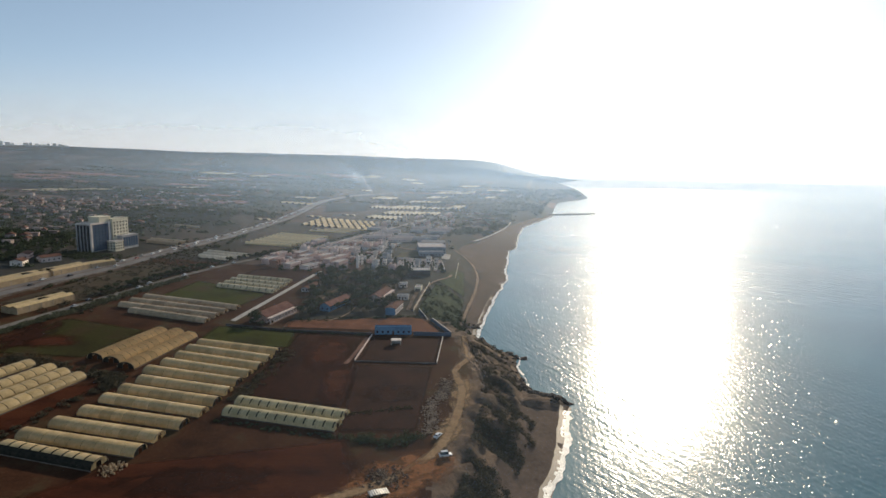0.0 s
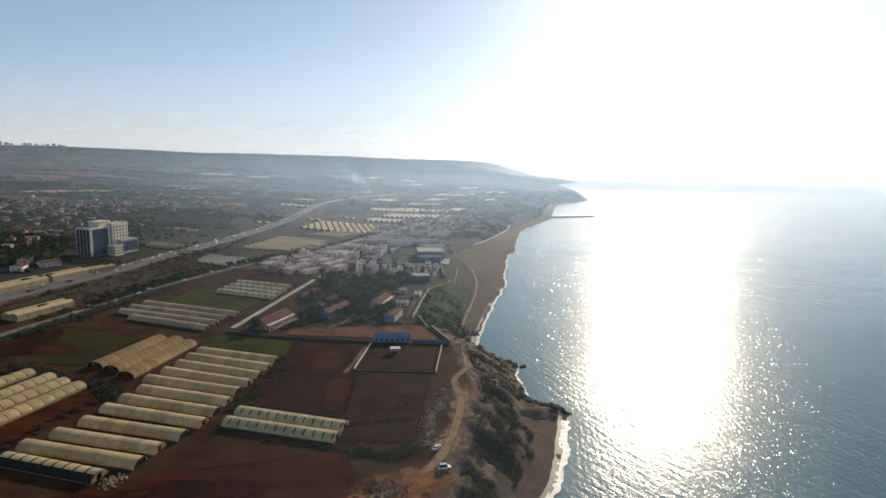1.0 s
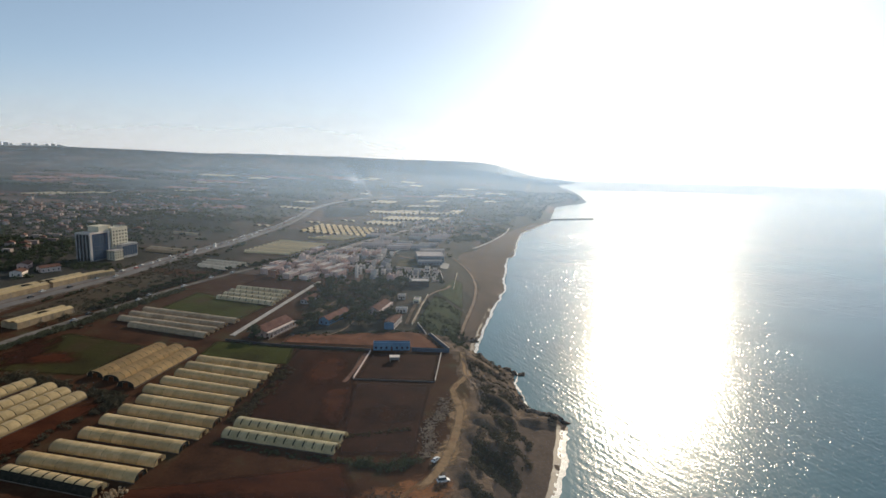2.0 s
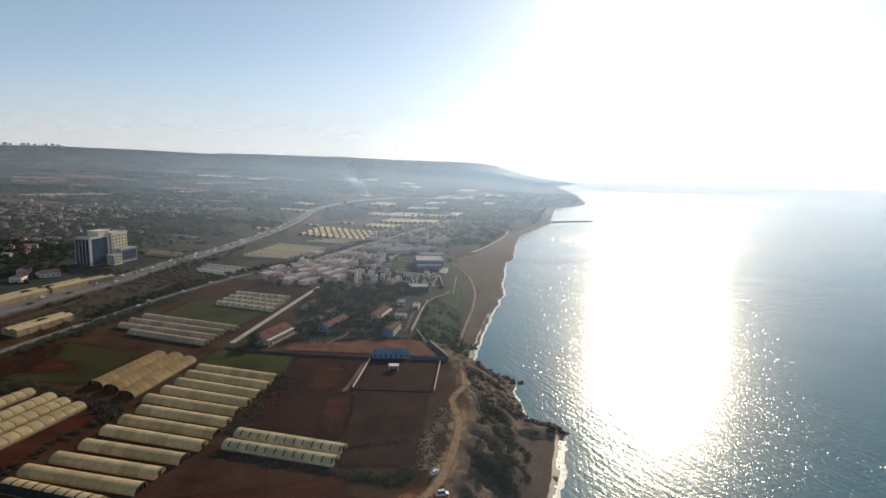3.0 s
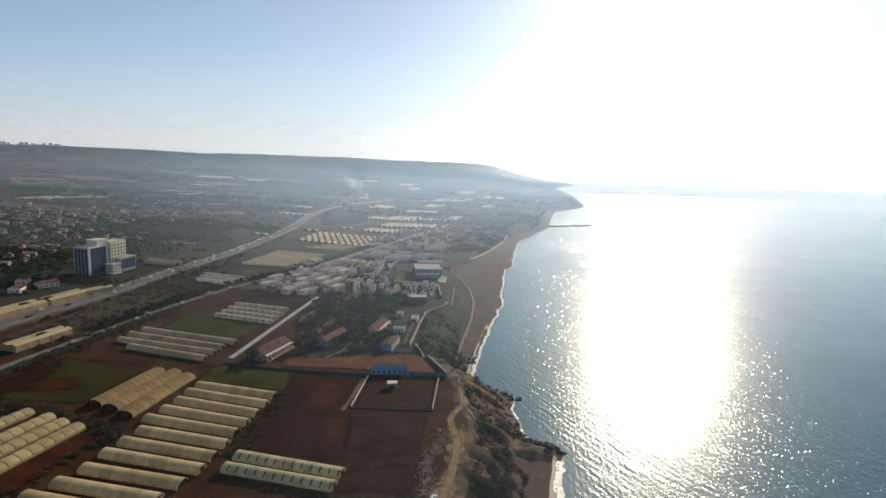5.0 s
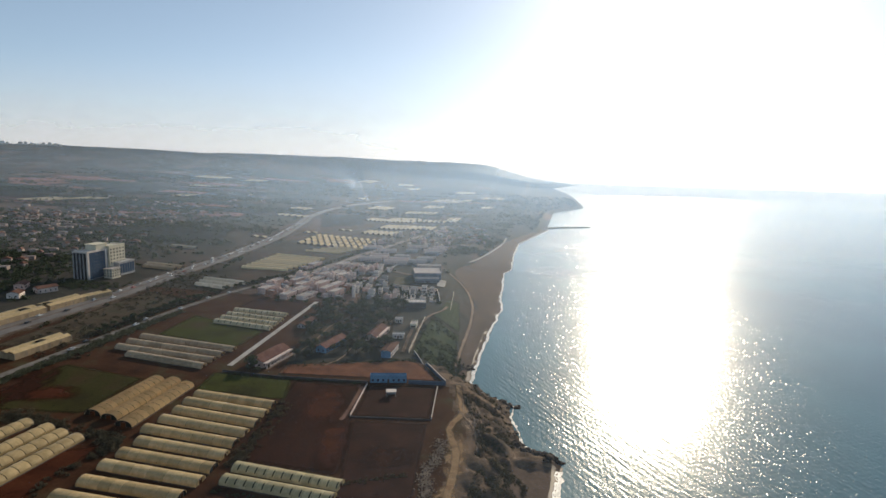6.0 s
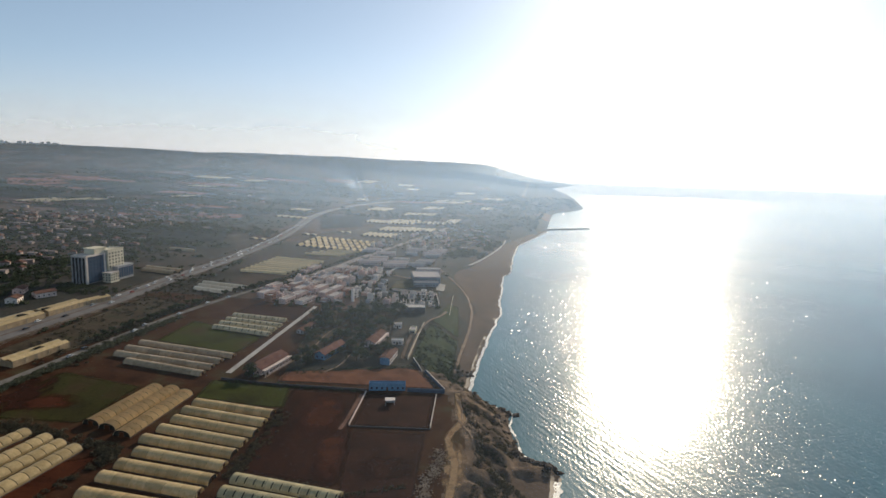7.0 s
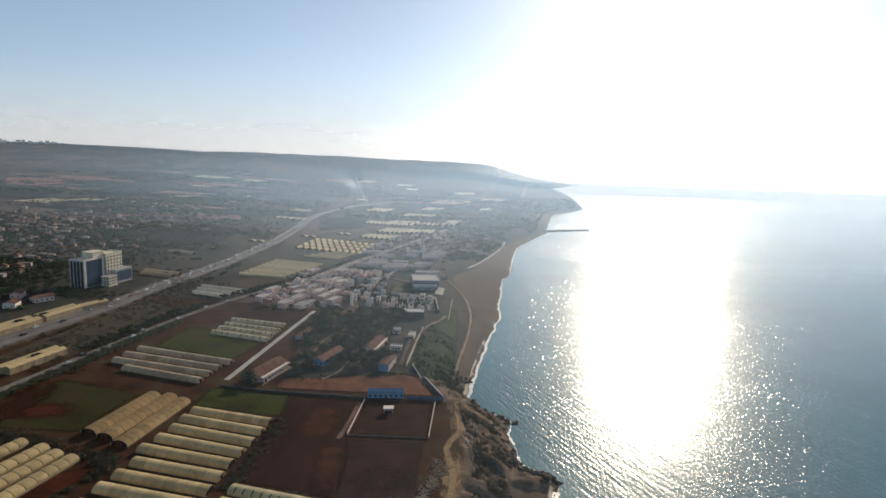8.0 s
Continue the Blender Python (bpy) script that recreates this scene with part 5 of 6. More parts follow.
SHELLS = [roofless("unfinished white house shell with bare columns", 7, 6, 4.2, rnd), roofless("low unfinished house shell with pale columns", 9, 5, 3.0, rnd)]
first = [True, True]
for j in range(6):
    for i in range(5):
        x, y = -44 + 9.5 * i + rnd.uniform(-2, 2), 544 + 9 * j + rnd.uniform(-2, 2)
        if rnd.random() < 0.85 and x < 2:
            k = rnd.randrange(3)
            m = on_ground(x, y, rnd.choice((-6, 84)) + rnd.uniform(-8, 8), rnd.uniform(0.7, 1.05))
            spots.append((x, y))
            if k == 2:
                settle(rnd.choice((3, 6, 4)), m)
            elif first[k]:
                SHELLS[k].matrix_basis = m
                first[k] = False
            else:
                copy_thing(SHELLS[k], m)
school = flat_house("large cream public building with long windowed front", 30, 12, 6.0, ROSE_WALL, rnd, "large village buildings")
school.matrix_basis = on_ground(-12, 704, 4)
hall = flat_house("wide pale hall with blue-grey windowed front", 31, 34, 8.0, BLUE_GREY, rnd, "large village buildings", rim=ROSE_WALL)
hall.matrix_basis = on_ground(-14, 658, 6)
annexe = flat_house("grey windowed hall annexe with pale roof edge", 27, 8, 4.5, BLUE_GREY, rnd, "large village buildings", rim=WHITE_WALL)
annexe.matrix_basis = on_ground(-13, 632, 8)
# Closed walls coloured dark in place of the shade in an open front.
flat_house("low white-roofed building beside the meadow, walls dark for a shaded open front", 21, 12, 5.0, DARK_WALL, rnd, "large village buildings", roof=WHITE_WALL, rim=WHITE_WALL).matrix_basis = on_ground(-22, 522, 3)


# the farmstead beside the red yard
def arcade(house, x, y0, y1, h, n, deep):
    """A row of white columns under a beam along a house's side."""
    for i in range(n + 1):
        y = y0 + (y1 - y0) * i / n
        part("column", Form().box(x - 0.35, x + 0.35, y - 0.35, y + 0.35, -0.8, h), ROSE_WALL, house)
    part("beam", Form().box(x - 0.4, x + 0.4, y0 - 0.6, y1 + 0.6, h, h + 0.7), ROSE_WALL, house)
    part("porch_roof", Form().box(x - deep, x - 0.4, y0 - 0.4, y1 + 0.4, h + 0.3, h + 0.5), ROSE_WALL, house)
    part("low_wall", Form().box(x - 0.25, x + 0.25, y0 + (y1 - y0) / n + 0.35, y1 - 0.35, -0.6, 0.7), ROSE_WALL, house)


farm = tile_house("long farmhouse with red tiled roof and white arcade", 11, 31, 4.2, PINK_WALL, ROOF_RED, 2.6)
arcade(farm, 8.2, -15, 15, 2.9, 8, 2.6)
farm.matrix_basis = on_ground(-112.8, 368.3, -17.5)
tile_house("small house with red tiles and blue walls", 8, 29, 4.0, BLUE_PAINT, ROOF_RED).matrix_basis = on_ground(-77, 400, -20)
gabled = tile_house("white house with blue gable and brown roof", 7, 21, 4.6, WHITE_WALL, ROOF_TILE, 1.1)
part("gable_front", Form().box(-3.5, 3.5, -10.62, -10.52, -1, 4.6), BLUE_PAINT, gabled)
gabled.matrix_basis = on_ground(-33.4, 390.6, -11)
porch = tile_house("white arcaded house under a red roof", 8, 29, 4.0, ROSE_WALL, ROOF_RED)
arcade(porch, 6.2, -14, 14, 3.0, 8, 2.1)
porch.matrix_basis = on_ground(-47.5, 429, -12)
tile_house("low tiled shed half hidden in the grove", 6, 22, 3.0, GREY_WALL, ROOF_TILE, 1.4).matrix_basis = on_ground(-107, 452, -12)
flat_house("small white flat-roofed outbuilding", 9, 5, 3, WHITE_WALL, rnd, "outbuildings", roof=WHITE_WALL).matrix_basis = on_ground(-30, 426, -3)
flat_house("small white flat-roofed outbuilding", 7, 5, 3, WHITE_WALL, rnd, "outbuildings", roof=WHITE_WALL).matrix_basis = on_ground(-33, 469, 2)
flat_house("small cream hut beside the path", 5, 11, 3, CREAM_WALL, rnd, "outbuildings").matrix_basis = on_ground(-19.5, 458, -6)
blue = flat_house("long low building with bright blue walls", 22.5, 4, 4.0, BLUE_PAINT, rnd, "outbuildings", roof=BLUE_PAINT)
blue.matrix_basis = on_ground(-29.6, 337.5, 4)

for x, y, w, d, turn, wall, label in ((-352, 463, 9, 11, 14, WHITE_WALL, "white roadside house with brown tiled roof"), (-343, 486, 8, 16, -30, ROSE_WALL, "rose house under a low tiled roof near the highway"), (-368, 492, 8, 14, 20, PINK_WALL, "pink house with tiled roof among dark trees")):
    tile_house(label, w, d, 4.2, wall, ROOF_TILE, 1.6).matrix_basis = on_ground(x, y, turn)

shed = thing("garden_shed", "little white open shed in the walled yard", "shed", m=on_ground(-26, 316, 5))
part("roof", Form().box(-3, 3, -2.2, 2.2, 3.0, 3.3), WHITE_WALL, shed)
part("wall", Form().box(-2.6, -2.4, -1.8, 1.8, 0, 3.0).box(-2.4, 2.6, 1.6, 1.8, 0, 3.0), GREY_WALL, shed)
for x in (-2.5, 2.5):
    part("post", Form().rod((x, -1.9, -0.3), (x, -1.9, 3.0), 0.14), WHITE_WALL, shed)


def boundary(name, a, b, h, thick, material, label, cap=None, lift=0.0):
    top = thing(name, label, "wall", "boundary walls")
    n = max(1, int(math.dist(a, b) / 6))
    fm, cp = Form(), Form()
    d = Vector((b[0] - a[0], b[1] - a[1], 0))
    s = d.normalized().cross(Vector((0, 0, 1))) * thick / 2
    for i in range(n):
        p, q = Vector((*a, 0)) + d * (i / n), Vector((*a, 0)) + d * ((i + 1) / n)
        zp, zq = ground_z(p.x, p.y), ground_z(q.x, q.y)
        for form, z0, z1, e in ((fm, -0.8, h, 1.0), (cp, h, h + 0.18, 1.3)):
            k = len(form.v)
            for c, z in ((p, zp), (q, zq)):
                form.v += [tuple(c - s * e + Vector((0, 0, z + z0))), tuple(c + s * e + Vector((0, 0, z + z0))), tuple(c + s * e + Vector((0, 0, z + z1))), tuple(c - s * e + Vector((0, 0, z + z1)))]
            form.f += [tuple(k + w for w in f) for f in ((0, 1, 2, 3), (4, 7, 6, 5), (0, 3, 7, 4), (1, 5, 6, 2), (3, 2, 6, 7), (0, 4, 5, 1))]
    part("masonry", fm, material, top)
    part("coping", cp, cap or material, top)
    return top


boundary("boundary_wall", (-42, 332), (-45.5, 288), 1.0, 0.35, ROSE_WALL, "pale plastered wall beside the dark yard")
boundary("boundary_wall", (1, 330), (-2, 287), 1.0, 0.35, WHITE_WALL, "white plastered wall on the yard's sea side")
boundary("boundary_wall", (-45.5, 287), (-2, 286), 0.5, 0.4, DARK_WALL, "dark block wall across the yard's foot")
boundary("boundary_wall", (-134, 341), (-42, 334), 1.2, 0.4, DARK_WALL, "long dark wall between field and farmstead")
boundary("boundary_wall", (-17, 335), (6, 334), 2.2, 0.4, BLUE_DARK, "dark blue wall beside the blue building")
boundary("boundary_wall", (6, 336), (-16, 391), 2.2, 0.4, BLUE_DARK, "dark blue wall running up to the path", WHITE_WALL)
boundary("boundary_wall", (-20, 391), (-11, 484), 1.2, 0.3, CREAM_WALL, "low cream wall along the path")
boundary("boundary_wall", (-50, 606), (-1, 590), 2.0, 0.4, ROSE_WALL, "long pale pink wall around village plots", WHITE_WALL)
boundary("boundary_wall", (-1, 590), (2, 545), 1.8, 0.4, ROSE_WALL, "pale pink wall beside the village path", WHITE_WALL)
boundary("boundary_wall", (12, 520), (17, 595), 1.2, 0.3, CREAM_WALL, "low pale wall between village and beach")
ribbon("compound_path", [(-44, 330), (-48, 290), (-50, 280)], 3.2, RED_PATH, "pale worn path outside the yard wall", "path", lift=0.4, seg=3, sway=0.4)


# ---- far town on the rise ----
walls_form, roofs_form, tiles_form = Form(), Form(), Form()


def small_house(x, y, turn, w, d, h, tiled):
    """A far house: walls with a parapet, or a tiled pitched roof with eaves."""
    z = ground_z(x, y)
    c, s = math.cos(turn), math.sin(turn)

    def put(f, k):
        f.v[k:] = [(x + c * p[0] - s * p[1], y + s * p[0] + c * p[1], z + p[2]) for p in f.v[k:]]

    k = len(walls_form.v)
    walls_form.box(-w / 2, w / 2, -d / 2, d / 2, -2, h)
    for i in range(3):
        walls_form.box(-w / 2 + w * (i + 0.3) / 3, -w / 2 + w * (i + 0.6) / 3, -d / 2 - 0.12, -d / 2 - 0.02, h * 0.3, h * 0.65)
    put(walls_form, k)
    if tiled:
        k = len(tiles_form.v)
        tiles_form.v += [(-w / 2 - 0.5, -d / 2 - 0.5, h), (w / 2 + 0.5, -d / 2 - 0.5, h), (w / 2 + 0.5, d / 2 + 0.5, h), (-w / 2 - 0.5, d / 2 + 0.5, h), (0, -d / 2 + 1, h + 2.2), (0, d / 2 - 1, h + 2.2)]
        tiles_form.f += [tuple(k + q for q in f) for f in ((0, 1, 4), (1, 2, 5, 4), (2, 3, 5), (3, 0, 4, 5), (3, 2, 1, 0))]
        put(tiles_form, k)
    else:
        k = len(roofs_form.v)
        roofs_form.box(-w / 2 - 0.2, w / 2 + 0.2, -d / 2 - 0.2, d / 2 + 0.2, h, h + 0.7, 0.15)
        put(roofs_form, k)


for i in range(360):
    if i < 140 or i >= 260:
        x, y = -650 + rnd.gauss(0, 85), 880 + rnd.gauss(0, 100)
    elif i < 180:
        x, y = -440 + rnd.gauss(0, 50), 640 + rnd.gauss(0, 90)
    elif i < 220:
        x, y = -600 + rnd.gauss(0, 100), 1250 + rnd.gauss(0, 150)
    else:
        x, y = rnd.gauss(60, 22), 980 + rnd.gauss(0, 100)
    if (x > -330 and not 220 <= i < 260) or (-420 < x < -300 and 500 < y < 640) or (220 <= i < 260 and shore_x(y) - x < 50):
        continue
    small_house(x, y, rnd.uniform(-0.5, 0.5), rnd.uniform(4, 13), rnd.uniform(4, 7), rnd.choice((2.4, 2.8, 3.0, 4.2)), rnd.random() < 0.3)
for form, mt, name, label in ((walls_form, TOWN_WALL, "town_walls", "pale walls of the distant hillside town"), (roofs_form, TOWN_ROOF, "town_flat_roofs", "flat roofs of the distant hillside town"), (tiles_form, ROOF_TILE, "town_tile_roofs", "red tiled roofs of the distant town")):
    tagged(part(name, form, mt), label, "town houses", kind="stuff")
skyline = thing("apartment_blocks", "pale apartment towers on the horizon", "towers", m=on_ground(-2640, 3700, 36))
for i in range(13):
    x = -215 + 31 * i
    part("tower", Form().box(x, x + 15 + 5 * (i % 3), -10, 10, -25, 10 + 5 * ((i * 7) % 4) - (7 if i in (4, 5, 9) else 0)), WHITE_WALL, skyline)


# ---- pier, rocks, rubble ----
pier = thing("pier", "long low dark stone pier reaching into the sea", "pier")
n = 14
for i in range(n):
    x, y = 244 + 124 * i / n, 1333 + 52 * i / n
    part("pier_block", Form().box(-5.2, 5.2, -4, 4, -5, 1.9, 0.5), ROCK, pier).matrix_basis = Matrix.Translation((x + 4, y, SEA)) @ Euler((0, 0, radians(22))).to_matrix().to_4x4()

stones = [Form().blob((0, 0, 0), 1.0, rnd, 0.8).blob((0.7, 0.3, -0.1), 0.7, rnd, 0.7).mesh("shore_rock") for _ in range(5)]
for me in stones:
    me.materials.append(ROCK)


def rock(x, y, s, label="dark weathered boulder at the water's edge"):
    o = tagged(new("boulder", rnd.choice(stones)), label, "boulder", "shore boulders")
    o.matrix_basis = Matrix.Translation((x, y, max(ground_z(x, y), SEA - 0.4 * s))) @ Euler((rnd.uniform(-0.3, 0.3), rnd.uniform(-0.3, 0.3), rnd.uniform(0, 6.28))).to_matrix().to_4x4() @ Matrix.Diagonal((s * rnd.uniform(0.8, 1.5), s, s * rnd.uniform(0.5, 0.9), 1))


for i in range(70):
    y = rnd.uniform(266, 364)
    rock(shore_x(y) - rnd.uniform(-1.5, 9), y, rnd.uniform(0.8, 2.4))
for i in range(26):
    u = rnd.random()
    rock(46 + 18 * u + rnd.gauss(0, 1), 281 - 10 * u + rnd.gauss(0, 1.6), rnd.uniform(1.2, 2.6))
for u, q in ((0.0, 3.0), (0.2, 3.6), (0.42, 4.2), (0.62, 3.8), (0.82, 3.2), (1.0, 2.4)):
    rock(46 + 19 * u, 280 - 9 * u, q, "broad dark rock slab at the cove's point")
rock(51.5, 337, 3.2, "lone dark rock standing in the shallows")
for _ in range(14):
    rock(rnd.uniform(16, 28), rnd.uniform(396, 408), rnd.uniform(1.0, 2.4), "dark rock half buried in the sand")
rock(104, 805, 2.0), rock(118, 850, 1.8), rock(120, 870, 1.5)
fm = Form()
for i in range(1000):
    u = rnd.random()
    x, y = 3 - 9 * u + rnd.gauss(0, 1.7) + 1.5 * math.sin(u * 9), 264 - 56 * u + rnd.gauss(0, 2)
    fm.blob((x, y, ground_z(x, y) + 0.25), rnd.uniform(0.15, 0.55), rnd)
tagged(part("rubble_heap", fm, STONE), "pale heaps of stone rubble beside the track", "rubble", kind="stuff")
fm = Form()
for i in range(260):
    x, y = rnd.gauss(-18, 4), rnd.gauss(176, 4)
    fm.blob((x, y, ground_z(x, y) + 0.3), rnd.uniform(0.2, 0.6), rnd)
tagged(part("spoil_heap", fm, SLOPE), "scattered stones and spoil on bare dirt", "rubble", kind="stuff")


fm = Form()
for i in range(110):
    x, y = rnd.gauss(-110.5, 1.7), rnd.gauss(177.5, 2.2)
    z = ground_z(x, y) + 0.3
    c = rnd.uniform(0.15, 0.8)
    fm.box(x, x + c, y, y + c * rnd.uniform(0.3, 1.2), z - 0.3, z + rnd.uniform(0.05, 0.6), 0.06)
tagged(part("scrap_heap", fm, PLASTIC_DUSTY), "pale scraps of film and crates heaped at a tunnel's end", "scrap", kind="stuff")


# ---- vehicles ----
def car(label, paint, group, van=False):
    top = thing("car", label, "car", group)
    hgt = 1.9 if van else 1.42
    body = Form()
    prof = [(-2.1, 0.35), (2.1, 0.35), (2.15, 0.7), (1.2, 0.92), (-1.9, 0.95), (-2.15, 0.75)]
    k = len(prof)
    body.v = [(x, -0.86, z) for x, z in prof] + [(x, 0.86, z) for x, z in prof]
    body.f = [tuple(range(k))[::-1], tuple(range(k, 2 * k))] + [(i, (i + 1) % k, k + (i + 1) % k, k + i) for i in range(k)]
    part("body", body, paint, top)
    part("cabin", Form().box(-1.85 if van else -1.6, 0.95, -0.76, 0.76, 0.93, hgt - 0.08, 0.22), GLASS_DARK, top, "dark glazed cabin")
    part("roof", Form().box(-1.6 if van else -1.3, 0.7, -0.6, 0.6, hgt - 0.08, hgt, 0.05), paint, top)
    wheel = Form().rod((0, -0.1, 0), (0, 0.1, 0), 0.33, sides=10).mesh("wheel")
    rim = Form().rod((0, -0.12, 0), (0, 0.12, 0), 0.19, sides=8).mesh("rim")
    for x in (-1.3, 1.35):
        for y in (-0.8, 0.8):
            o = part("wheel", wheel, TYRE, top)
            o.location = (x, y, 0.33)
            part("rim", rim, METAL, o)
    return top


fleet = [car("white car queueing on the highway", PAINTS[0], "cars on the roads"), car("silver car on the highway", PAINTS[1], "cars on the roads"), car("dark car on the highway", PAINTS[2], "cars on the roads"),
         car("white van on the highway", PAINTS[0], "cars on the roads", True), car("red car on the highway", PAINTS[3], "cars on the roads")]
HIGHWAY = [(-303, 384), (-295, 431), (-285, 490), (-279, 583), (-265, 703), (-260, 820), (-257, 912), (-264, 1050), (-276, 1192)]
BYROAD = [(-240, 351), (-232, 397), (-220, 458), (-201, 529), (-188, 562)]


def along(line, y):
    x = float(np.interp(y, [p[1] for p in line], [p[0] for p in line]))
    x2 = float(np.interp(y + 4, [p[1] for p in line], [p[0] for p in line]))
    return x, math.degrees(math.atan2(4, x2 - x))


used = set()
seats = [(HIGHWAY, 560 + 8.4 * i + rnd.uniform(-2, 2), rnd.choice((-6, -2.4, 2.4))) for i in range(62)] + [(HIGHWAY, y, o) for y, o in ((400, 3), (418, -4), (436, 2), (470, -3), (482, 4), (505, -5), (520, -2), (534, -5), (546, -2))]
seats += [(BYROAD, y, o) for y, o in ((356, 1.6), (372, -1.6), (415, 1.5), (430, -1.5), (466, 1.6), (505, -1.5), (530, 1.5))]
for line, y, off in seats:
    x, a = along(line, y)
    k = rnd.choice((0, 0, 0, 1, 2, 3, 4))
    m = on_ground(x + off, y, a, 1.12, 0.42)
    if k in used:
        fleet[k].scale = (1, 1, 1)
        copy_thing(fleet[k], m)
    else:
        fleet[k].matrix_basis = m
        used.add(k)
car("white pick-up parked on the dirt track", PAINTS[0], "parked cars", True).matrix_basis = on_ground(2.5, 191, 15, 1.1, 0.35)
car("small white car parked by the rubble", PAINTS[0], "parked cars").matrix_basis = on_ground(-0.5, 205.5, 60, 1.0, 0.35)
plate = thing("metal_sheet", "bent grey roofing sheet lying on dirt", "sheet metal", m=on_ground(-19, 167.5, 25, 1, 0.5))
fm = Form()
for i in range(17):
    for y in (-1.6, 1.6):
        fm.v += [(-3.2 + 0.4 * i, y, 0.1 * (i % 2) + 0.05 + 0.15 * math.sin(i * 0.3)), (-3.2 + 0.4 * i, y, 0.1 * (i % 2) + 0.15 * math.sin(i * 0.3))]
fm.f = [(4 * i, 4 * i + 4, 4 * i + 6, 4 * i + 2) for i in range(16)] + [(4 * i + 1, 4 * i + 3, 4 * i + 7, 4 * i + 5) for i in range(16)]
part("corrugated_plate", fm, METAL, plate)


# ---- trees and scrub ----
def tree(label, h, r, leaf, rnd, count=420, size=0.4, group="orchard trees", cypress=False):
    top = thing("tree", label, "tree", group)
    tr = Form().rod((0, 0, -0.6), (0.1, 0, h * 0.45), 0.25, 0.16, 7)
    cr = Form()
    if cypress:
        tr.rod((0.1, 0, h * 0.45), (0, 0, h * 0.9), 0.16, 0.04, 6)
        for i in range(7):
            u = i / 6
            cr.leaves((rnd.gauss(0, 0.1), rnd.gauss(0, 0.1), h * (0.18 + 0.8 * u)), r * (1.05 - 0.8 * u), count // 7, size, rnd, 1.1)
    else:
        for i in range(5):
            a = 6.28 * i / 5 + rnd.random()
            tip = Vector((math.cos(a) * r * rnd.uniform(0.45, 0.75), math.sin(a) * r * rnd.uniform(0.45, 0.75), h * rnd.uniform(0.55, 0.85)))
            tr.rod((0.1, 0, h * 0.38), tip, 0.13, 0.04, 5)
            cr.leaves(tip, r * rnd.uniform(0.4, 0.62), count // 6, size, rnd, 0.8)
        cr.leaves((0, 0, h * 0.8), r * 0.6, count // 6, size, rnd, 0.8)
    part("trunk", tr, BARK, top)
    part("crown", cr, leaf, top)
    return top


TREES = [tree("dark green broadleaf tree with uneven crown", 7, 3.4, LEAF, rnd), tree("spreading dark olive tree", 5, 3.0, LEAF_OLIVE, rnd), tree("tall dark broadleaf tree", 9.5, 3.8, LEAF, rnd, 560, 0.42),
         tree("slim dark green cypress tree", 10, 1.5, LEAF, rnd, 380, 0.32, cypress=True), tree("small greyish olive tree", 4, 2.3, LEAF_OLIVE, rnd, 300, 0.32)]
used = set()


def plant(x, y, k, s):
    if shore_x(y) - x < 6:
        return
    m = on_ground(x, y, rnd.uniform(0, 360), s)
    if k in used:
        TREES[k].scale = (1, 1, 1)
        copy_thing(TREES[k], m)
    else:
        TREES[k].matrix_basis = m
        used.add(k)


tower = thing("minaret", "slim white tower between village houses", "tower", m=on_ground(-84, 552))
part("shaft", Form().box(-1.4, 1.4, -1.4, 1.4, -1, 11), WHITE_WALL, tower)
part("gallery", Form().box(-1.8, 1.8, -1.8, 1.8, 11, 11.8), WHITE_WALL, tower)
part("lantern", Form().box(-0.8, 0.8, -0.8, 0.8, 11.8, 14), WHITE_WALL, tower)
for x, y, k, q in ((-119, 350, 2, 0.8), (-116, 347, 0, 0.85), (-121, 355, 0, 0.8), (-118, 346, 1, 0.9), (-113, 344, 4, 1.0)):
    plant(x, y, k, q)
GROVE = [(-98, 372), (-38, 382), (-34, 400), (-40, 470), (-30, 520), (-105, 528), (-112, 470), (-102, 412)]
BUILT = [(-115, 360, 14), (-106, 383, 15), (-81, 390, 11), (-73, 410, 11), (-47, 421, 13), (-44, 440, 13), (-30, 426, 9), (-33, 469, 8), (-33, 390, 15), (-90, 430, 8), (-107, 452, 9), (-64, 380, 7), (-22, 522, 17)]
count = 0
while count < 232:
    x, y = rnd.uniform(-118, -24), rnd.uniform(366, 535)
    if inside(GROVE, x, y) and all(math.dist((x, y), b[:2]) > b[2] * 0.62 for b in BUILT) and noise.noise((x * 0.03, y * 0.03, 9)) > -0.3:
        plant(x, y, rnd.choice((0, 1, 1, 2, 3, 4, 4)), rnd.uniform(0.65, 1.15))
        count += 1
for i in range(95):
    y = rnd.uniform(390, 600)
    x, a = along([(-262, 220), (-250, 300), (-240, 351), (-232, 397), (-220, 458), (-201, 529), (-188, 562), (-168, 612)], y)
    plant(x + -rnd.uniform(6, 11), y, rnd.choice((0, 0, 1, 4)), rnd.uniform(0.45, 0.8))


def scrub(name, label, spots_, leaf, size, count=60, r=1.3, kind="stuff", raised=0.0):
    fm = Form()
    for x, y, s in spots_:
        fm.leaves((x, y, ground_z(x, y) + 0.35 * r * s + raised), r * s, count, size * (0.6 + 0.4 * s), rnd, 0.65)
    return tagged(part(name, fm, leaf), label, "shrubs", kind=kind)


def line_spots(line, n, spreadw, lo=0.6, hi=1.4):
    out = []
    for _ in range(n):
        i = rnd.randrange(len(line) - 1)
        u = rnd.random()
        out.append((line[i][0] + (line[i + 1][0] - line[i][0]) * u + rnd.gauss(0, spreadw), line[i][1] + (line[i + 1][1] - line[i][1]) * u + rnd.gauss(0, spreadw), rnd.uniform(lo, hi)))
    return out


